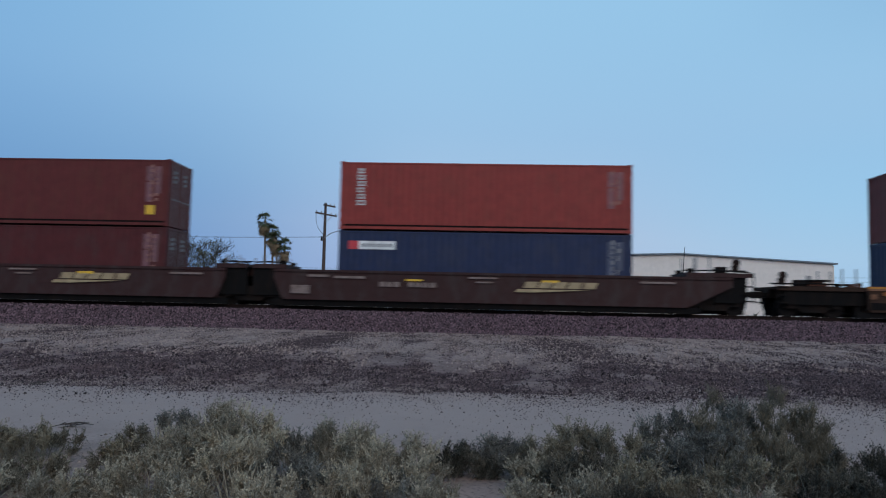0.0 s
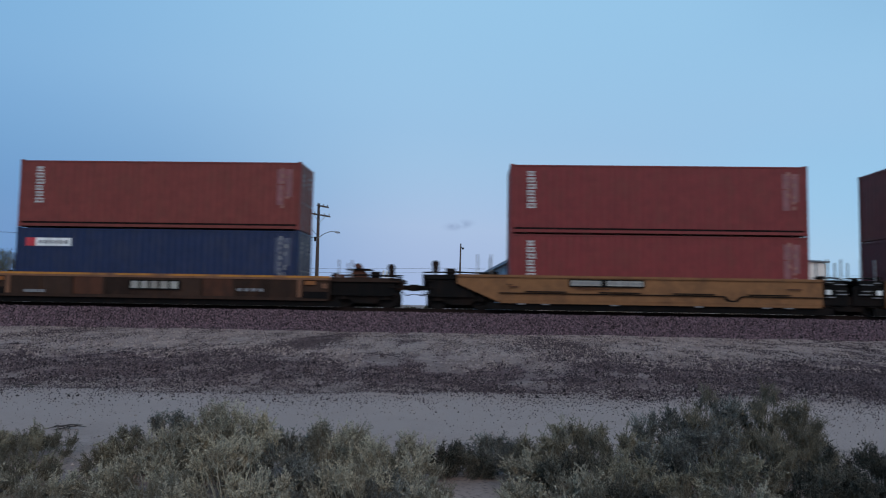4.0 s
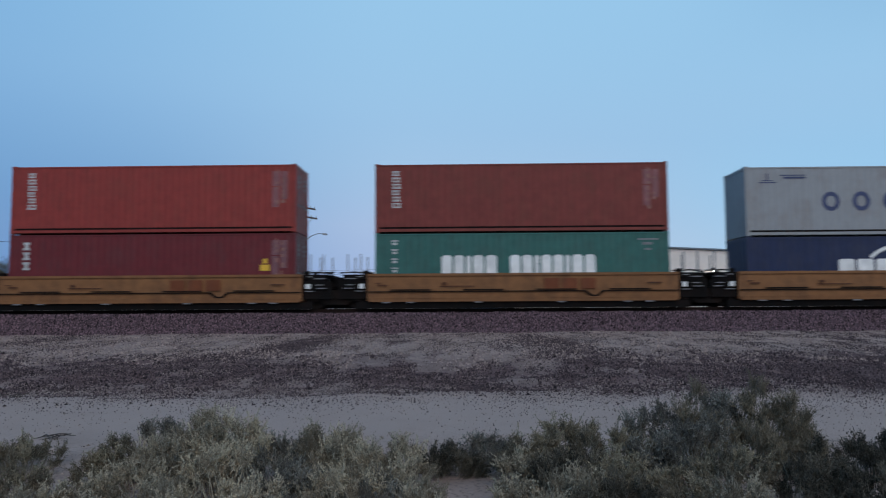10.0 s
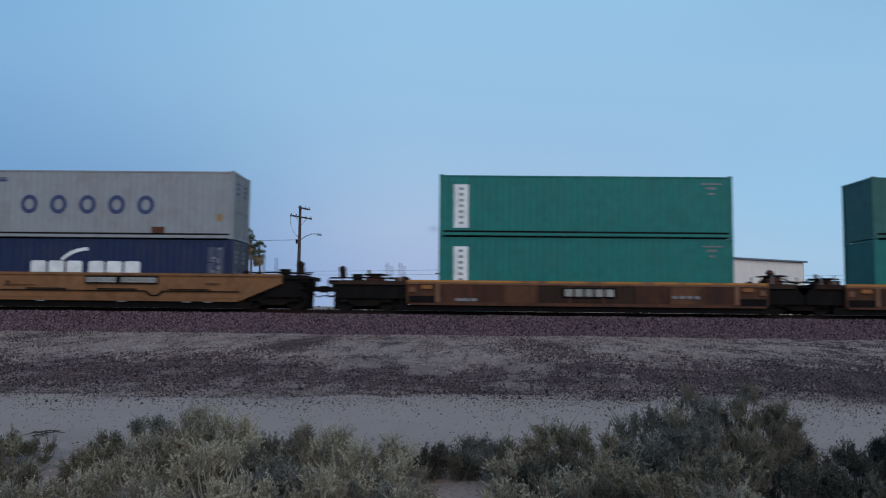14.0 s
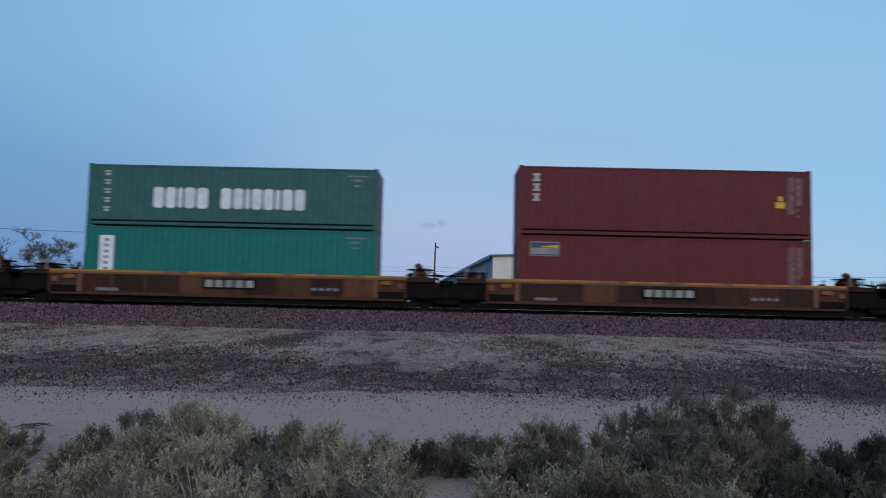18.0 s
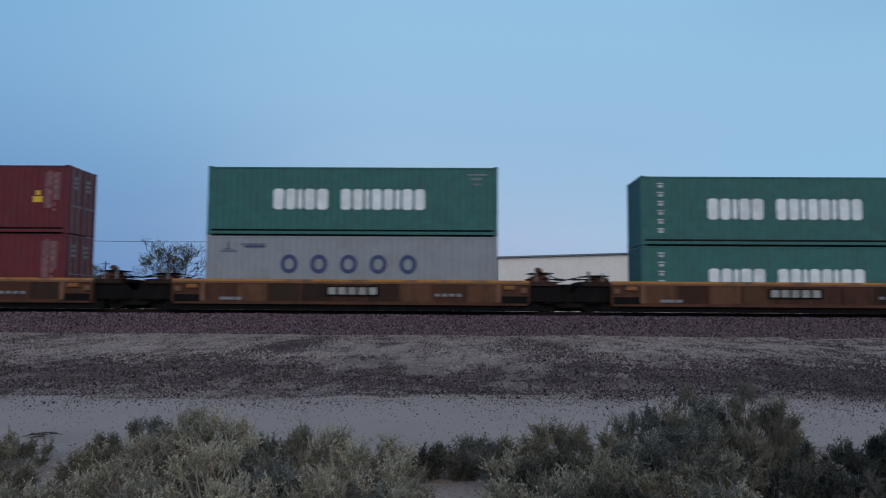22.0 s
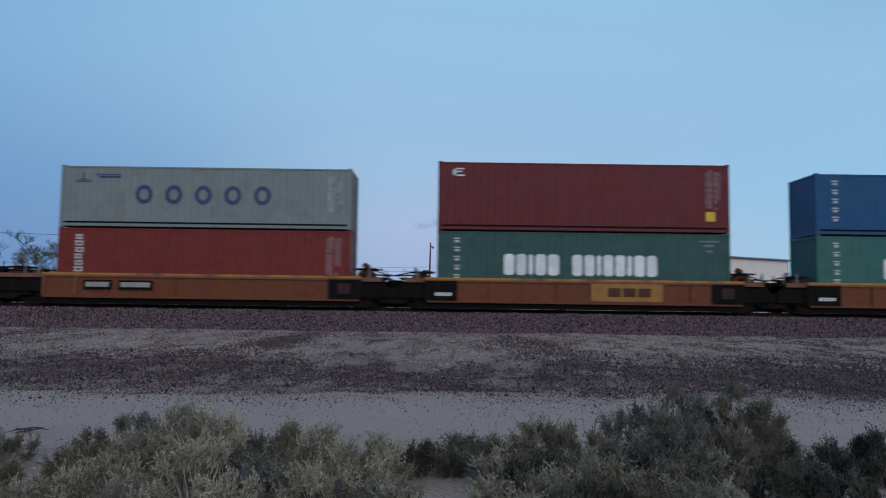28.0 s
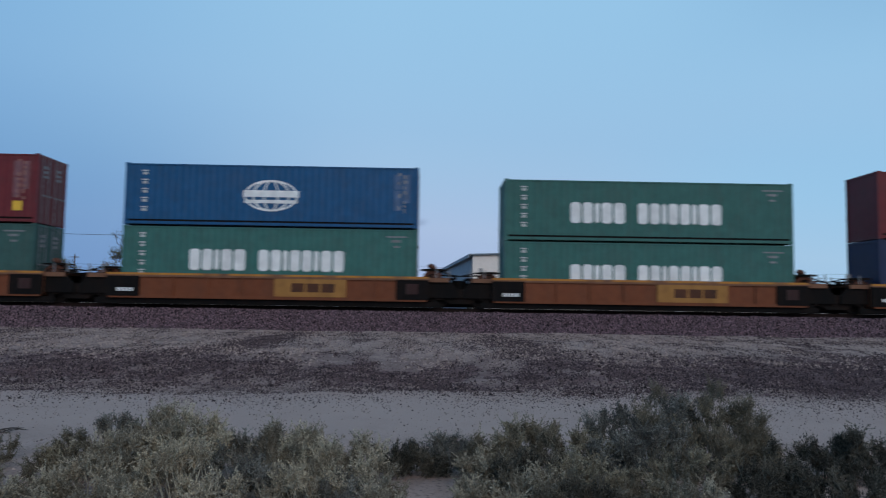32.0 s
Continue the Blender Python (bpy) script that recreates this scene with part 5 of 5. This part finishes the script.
def spill_density(x, y):
    band = np.interp(y, (10.4, 11.2, 12.6, 13.6, 14.4, 15.6, 17.4, 19.5, 21, 27, 29), (0.0, 0.0, 0.04, 0.14, 0.5, 0.9, 0.9, 0.55, 0.36, 0.32, 0.6))
    # tongues of ballast that have slid down the slope
    tongue = np.exp(-(((x + 5.1 + 0.12 * (25 - y)) / 0.75) ** 2 + ((y - 23.6) / 3.6) ** 2)) + np.exp(-(((x - 2.4 - 0.1 * (25 - y)) / 0.8) ** 2 + ((y - 23.2) / 3.4) ** 2)) + 0.6 * np.exp(-(((x + 14.5) / 0.8) ** 2 + ((y - 25) / 3.0) ** 2))
    # stones gather in the hollows between low hummocks
    blot = np.interp(y, (14, 15.5, 17.5, 20), (0.7, 0.95, 0.85, 0.25)) + 0.5 * soft_noise(x, y * 0.35, 0.7, 11) + 0.4 * soft_noise(x, y * 0.5, 1.3, 13) + 0.65 * soft_noise(x, y * 0.4, 0.26, 12)
    blot = blot * np.interp(x, (2, 8, 14), (1.0, 1.4, 1.9))
    return band * np.clip(blot, 0.03, 1.7) + 1.3 * tongue


def on_slope(rng, n):
    x, y = rng.uniform(-19, 19, 6 * n), rng.uniform(10.4, 28.6, 6 * n)
    keep = rng.uniform(0, 1.0, 6 * n) < spill_density(x, y)
    keep &= np.abs(x) < y * 0.68 + 0.8
    x, y = x[keep][:n], y[keep][:n]
    return x, y, low_ground(x, y) + 0.004


def on_sand(rng, n):
    y = np.where(rng.uniform(0, 1, n) < 0.93, rng.uniform(12.2, 28.5, n), rng.uniform(5.5, 12.2, n))
    x = rng.uniform(-0.72, 0.72, n) * y
    return x, y, low_ground(x, y) + 0.003


def on_verge(rng, n):
    """Thick below the slope, thinning out over the dirt road."""
    y = np.maximum(14.6 - rng.exponential(1.05, n), 8.5)
    x = rng.uniform(-0.72, 0.72, n) * y
    keep = soft_noise(x, y * 0.4, 0.8, 41) + 0.6 * soft_noise(x, y, 0.25, 42) > rng.uniform(-1.2, 0.6, n)
    x, y = x[keep], y[keep]
    return x, y, low_ground(x, y) + 0.003


scatter("ballast_stones", 36000, on_bed, (0.028, 0.058), STONE, "loose purple-brown crushed stones on the track bed", "stones", 21)
scatter("spilled_stones", 92000, on_slope, (0.009, 0.027), SPILL, "dark stones spilled over the slope below the track", "stones", 22)
def on_rise(rng, n):
    y = rng.uniform(17.5, 28.6, n)
    x = rng.uniform(-0.7, 0.7, n) * y
    keep = soft_noise(x, y * 0.5, 1.1, 31) + 0.5 * soft_noise(x, y, 0.4, 32) > -0.15
    x, y = x[keep], y[keep]
    return x, y, low_ground(x, y) - 0.004


def on_band(rng, n):
    y = rng.uniform(13.2, 20.5, n)
    x = rng.uniform(-0.7, 0.7, n) * y
    keep = rng.uniform(0, 1, n) < spill_density(x, y)
    x, y = x[keep], y[keep]
    return x, y, low_ground(x, y) + 0.008


scatter("earth_clods", 14000, on_rise, (0.018, 0.060), CLOD, "crumbly clods of dry earth on the slope", "earth clods", 25)
scatter("dark_rocks", 7000, on_band, (0.020, 0.046), SPILL, "larger dark rocks among the spilled stones", "stones", 26)
scatter("pebbles", 7000, on_sand, (0.006, 0.020), PEBBLE, "pale pebbles lying on the sand", "stones", 23)
scatter("dark_pebbles", 38000, on_verge, (0.004, 0.0135), SPILL, "dark pebbles lying on the sand", "stones", 24)


def driftwood(x, y, seed):
    rnd = random.Random(seed)
    z = float(low_ground(x, y))
    b = thing("dry_twig_heap", pose(x, y, z), "small dark heap of dry twigs on the sand", "twigs")
    for i in range(9):
        a = rnd.uniform(-0.6, 0.6)
        p = Vector((rnd.gauss(0, 0.08), rnd.gauss(0, 0.05), rnd.uniform(0.0, 0.05)))
        d = Vector((math.cos(a), math.sin(a), rnd.uniform(-0.05, 0.15))) * rnd.uniform(0.06, 0.15)
        part("twig", tube([tuple(p - d), tuple(p + Vector((0, 0, 0.02))), tuple(p + d)], (0.004, 0.009, 0.003), 4), BARK, b)


driftwood(-5.05, 9.15, 3)
driftwood(-8.0, 13.2, 4)


# ---- brush before the camera ----
LEAVES = {k: material(k + "_brush_leaf", c, 0.85, spec=0.2, island=0.35, bump=0, vary=0.25, scale=7.0) for k, c in
          {"olive": (0.118, 0.099, 0.070), "sage": (0.160, 0.139, 0.104), "straw": (0.205, 0.174, 0.127), "grey": (0.095, 0.090, 0.081), "brush": (0.165, 0.134, 0.092), "dark": (0.036, 0.0335, 0.027)}.items()}
STEM = {k: material(k + "_stem", c, 0.85, island=0.3, bump=0) for k, c in
        {"olive": (0.21, 0.185, 0.14), "sage": (0.30, 0.27, 0.21), "straw": (0.38, 0.335, 0.255), "grey": (0.19, 0.18, 0.15), "brush": (0.15, 0.13, 0.095), "dark": (0.12, 0.11, 0.085)}.items()}
# lighter copies of the leaf colours paint the lit look of outer shoots
LIT_PALE = {k: material(k + "_lit_pale_tip", c, 0.85, spec=0.2, island=0.3, bump=0, vary=0.15) for k, c in
        {"olive": (0.29, 0.25, 0.175), "sage": (0.40, 0.35, 0.262), "straw": (0.49, 0.425, 0.31), "grey": (0.25, 0.24, 0.21), "brush": (0.27, 0.222, 0.152), "dark": (0.135, 0.118, 0.09)}.items()}
LEAF_WORDS = {"olive": "olive-green", "sage": "grey sage-green", "straw": "pale straw-coloured", "grey": "dusty grey-green", "brush": "brownish feathery", "dark": "dark green"}


def rods(a, c, ra, rc, rng):
    """Three-sided rods from the points a to the points c."""
    d = c - a
    d /= np.linalg.norm(d, axis=1, keepdims=True) + 1e-9
    s = np.cross(d, rng.normal(0, 1, d.shape))
    s /= np.linalg.norm(s, axis=1, keepdims=True) + 1e-9
    u = np.cross(d, s)
    corner = [(math.cos(q), math.sin(q)) for q in (0, 2.094, 4.189)]
    v = np.stack([a + (s * cs + u * sn) * ra for cs, sn in corner] + [c + (s * cs + u * sn) * rc for cs, sn in corner], 1)
    quads = np.array([(0, 1, 4, 3), (1, 2, 5, 4), (2, 0, 3, 5)])
    return v.reshape(-1, 3), (quads[None] + 6 * np.arange(len(a))[:, None, None]).reshape(-1, 4)


def unit(a):
    return a / (np.linalg.norm(a, axis=-1, keepdims=True) + 1e-9)


def bush(x, y, radius, top, kind, seed):
    """Desert brush: rounded tufts of upright shoots, each shoot and side shoot clothed with small narrow leaves."""
    rng = np.random.default_rng(seed)
    z = float(low_ground(x, y)) - 0.02
    height = top - z
    feathery = kind == "brush"
    b = thing("desert_shrub", pose(x, y, z), f"{LEAF_WORDS[kind]} twiggy desert shrub growing from dry sand", "shrub", "shrubs beside the dirt road")
    tufts = int(6 + 66 * radius * (0.35 + 0.65 * height))
    ta, to = rng.uniform(0, 2 * np.pi, tufts), np.sqrt(rng.uniform(0, 1, tufts))
    crown = (1 - 0.5 * to ** 2.2) * rng.uniform(0.72, 1.0, tufts)
    layer = np.where(rng.uniform(0, 1, tufts) < 0.62, 1.0, rng.uniform(0.35, 0.85, tufts))
    heart = np.stack([np.cos(ta) * to * radius, np.sin(ta) * to * radius, (height - 0.07) * crown * layer], 1)
    m = 18
    n = tufts * m
    own = np.repeat(np.arange(tufts), m)
    flare = np.stack([heart[:, 0] / radius, heart[:, 1] / radius, np.full(tufts, 1.0)], 1)[own]
    way = unit(flare * (0.6, 0.6, 0.7) + rng.normal(0, 0.5, (n, 3)))
    long = rng.uniform(0.07, 0.17, (n, 1)) * (0.8 + 0.45 * height)
    bright = (rng.uniform(0, 1, n) < 0.6) & (rng.uniform(0, 1, tufts)[own] < (0.28 if kind in ("dark", "grey", "brush") else 0.48)) & (layer[own] > 0.9)
    long[bright] *= 1.3
    start = heart[own] + rng.normal(0, 0.018, (n, 3)) - way * long * 0.45 - np.array([0, 0, 0.03])
    start[:, 2] = np.maximum(start[:, 2], 0.02)
    rise = np.array([0, 0, 1.0])

    def along(t):
        return start + way * long * t + rise * long * 0.22 * t * t

    p0, p1, p2 = along(0), along(0.5), along(1.0)
    root = np.stack([np.cos(ta) * to * radius * 0.35, np.sin(ta) * to * radius * 0.35, np.zeros(tufts)], 1)
    bend = root + (heart - root) * 0.5 + rng.normal(0, 0.02, root.shape)
    # side shoots
    k = 5
    who = np.repeat(np.arange(n), k)
    t = rng.uniform(0.3, 1.0, (n * k, 1))
    s0 = start[who] + way[who] * long[who] * t + rise * long[who] * 0.22 * t * t
    sway = unit(way[who] * 0.75 + rng.normal(0, 0.5, (n * k, 3)) + rise * 0.2)
    slong = long[who] * rng.uniform(0.22, 0.45, (n * k, 1))
    s1 = s0 + sway * slong
    shapes = [rods(root, bend, 0.0062, 0.005, rng), rods(bend, heart, 0.005, 0.0034, rng), rods(p0, p1, 0.0028, 0.0023, rng), rods(p1, p2, 0.0023, 0.0012, rng), rods(s0, s1, 0.0016, 0.0009, rng)]
    vs, fs, count = [], [], 0
    for v, f in shapes:
        vs.append(v), fs.append(f + count)
        count += len(v)
    part("branching", (np.concatenate(vs).tolist(), np.concatenate(fs).tolist()), STEM[kind], b, "thin dry branches")["kind"] = "stuff"
    # leaves: a duller mass, and pale shoots standing out, coloured as if lit
    size = 0.8 if feathery else 1.0
    for name, mat, main, spread, per, sper, label in (("foliage", LEAVES[kind], ~bright, 0.006, 14, 7, "small narrow leaves"), ("pale_growth", LIT_PALE[kind], bright, 0.0026, 30, 12, "pale shoots with close-set leaves, coloured as if lit")):
        sub_shoot = main[who]
        t = rng.uniform(0.1, 1.04, (int(main.sum()), per, 1))
        pm = start[main][:, None] + (way * long)[main][:, None] * t + rise * long[main][:, None] * 0.22 * t * t
        t = rng.uniform(0.05, 1.05, (int(sub_shoot.sum()), sper, 1))
        ps = s0[sub_shoot][:, None] + (sway * slong)[sub_shoot][:, None] * t
        p = np.concatenate([pm.reshape(-1, 3), ps.reshape(-1, 3)])
        p += rng.normal(0, spread * (1.5 if feathery else 1.0), p.shape)
        lw = unit(np.concatenate([np.repeat(way[main], per, 0), np.repeat(sway[sub_shoot], sper, 0)]) * 0.8 + rng.normal(0, 0.45, p.shape) + rise * 0.15)
        ll = rng.uniform(0.009, 0.018, (len(p), 1)) * size * (1.15 if name == "pale_growth" else 1.0)
        side = unit(np.cross(lw, rng.normal(0, 1, lw.shape)))
        w = rng.uniform(0.0022, 0.0042, (len(p), 1)) * size * (1.15 if name == "pale_growth" else 1.0)
        v = np.stack([p, p + lw * ll * 0.5 + side * w, p + lw * ll, p + lw * ll * 0.5 - side * w], 1)
        part(name, (v.reshape(-1, 3).tolist(), np.arange(4 * len(p)).reshape(-1, 4).tolist()), mat, b, label)["kind"] = "stuff"


# x, y, radius, height of the top, kind
SHRUBS = (
    (-4.22, 7.2, 0.33, 0.34, "olive"), (-3.76, 6.2, 0.21, 0.34, "olive"), (-3.19, 5.6, 0.23, 0.27, "sage"), (-2.86, 5.7, 0.24, 0.27, "sage"), (-3.15, 6.6, 0.23, 0.33, "olive"),
    (-3.14, 6.9, 0.24, 0.45, "olive"), (-2.99, 7.3, 0.26, 0.51, "grey"), (-2.61, 6.0, 0.25, 0.41, "sage"), (-2.50, 6.4, 0.27, 0.51, "sage"), (-2.46, 6.9, 0.24, 0.65, "sage"),
    (-2.19, 6.7, 0.24, 0.76, "straw"), (-1.92, 6.5, 0.20, 0.67, "straw"), (-1.86, 5.8, 0.29, 0.51, "straw"), (-2.10, 5.4, 0.29, 0.38, "sage"), (-1.55, 5.5, 0.19, 0.37, "straw"),
    (-1.63, 6.8, 0.19, 0.60, "grey"), (-1.52, 6.2, 0.24, 0.51, "grey"), (-1.27, 5.7, 0.22, 0.45, "grey"), (-1.36, 5.4, 0.20, 0.35, "sage"), (-1.35, 6.6, 0.15, 0.59, "sage"),
    (-1.03, 6.3, 0.24, 0.59, "straw"), (-1.01, 6.5, 0.09, 0.68, "straw"), (-0.78, 5.9, 0.20, 0.51, "straw"), (-0.93, 5.5, 0.27, 0.42, "straw"), (-0.61, 5.6, 0.17, 0.40, "grey"),
    (-0.50, 6.5, 0.17, 0.47, "sage"), (-0.41, 5.9, 0.19, 0.41, "sage"), (-0.28, 7.1, 0.20, 0.36, "dark"), (-0.31, 5.5, 0.13, 0.35, "sage"), (0.19, 7.7, 0.26, 0.28, "grey"),
    (-0.07, 7.1, 0.19, 0.24, "dark"), (0.46, 7.0, 0.16, 0.33, "grey"), (0.53, 6.6, 0.20, 0.35, "sage"), (0.63, 7.0, 0.24, 0.46, "olive"), (0.98, 7.2, 0.23, 0.60, "olive"),
    (0.89, 6.2, 0.26, 0.44, "dark"), (0.38, 5.8, 0.15, 0.29, "sage"), (0.80, 5.6, 0.23, 0.37, "sage"), (1.32, 6.9, 0.29, 0.55, "olive"), (1.19, 5.9, 0.27, 0.45, "olive"),
    (1.15, 5.5, 0.29, 0.37, "dark"), (1.90, 7.6, 0.20, 0.67, "grey"), (1.72, 6.6, 0.25, 0.49, "grey"), (2.28, 7.6, 0.23, 0.86, "brush"), (2.08, 6.9, 0.26, 0.60, "grey"),
    (2.51, 7.5, 0.17, 0.74, "grey"), (1.64, 5.8, 0.29, 0.40, "olive"), (2.08, 6.1, 0.25, 0.47, "olive"), (2.85, 7.5, 0.26, 0.87, "brush"), (3.11, 7.4, 0.22, 0.81, "brush"),
    (2.71, 6.9, 0.39, 0.53, "brush"), (3.11, 7.1, 0.16, 0.51, "brush"), (1.88, 5.4, 0.25, 0.37, "sage"), (2.57, 6.0, 0.32, 0.42, "dark"), (3.14, 6.8, 0.15, 0.46, "dark"),
    (2.96, 6.0, 0.20, 0.38, "dark"), (3.69, 7.0, 0.21, 0.44, "dark"), (3.92, 6.9, 0.24, 0.50, "dark"), (3.15, 5.8, 0.24, 0.38, "dark"), (4.24, 6.9, 0.26, 0.48, "dark"),
    (3.51, 5.8, 0.24, 0.39, "dark"), (-4.66, 7.0, 0.29, 0.35, "olive"), (-3.85, 5.8, 0.24, 0.26, "sage"),
)
for k, (x, y, radius, top, kind) in enumerate(SHRUBS):
    bush(x, y, radius * 1.3, top + 0.015, kind, 300 + k)


def motions():
    """The train rolls to the left and slows; its wheels turn with it."""
    times = [0.5 * k for k in range(65)]
    for ob, x, y, z in MOVING:
        walk(ob, [(t, pose(x - travelled(t), y, z)) for t in times])
    fine = [k / 15 for k in range(481)]
    for ob, place in WHEELSETS:
        walk(ob, [(t, pose(*place, 0, -math.degrees(travelled(t) / R) % 360 - 180, 0)) for t in fine])


motions()
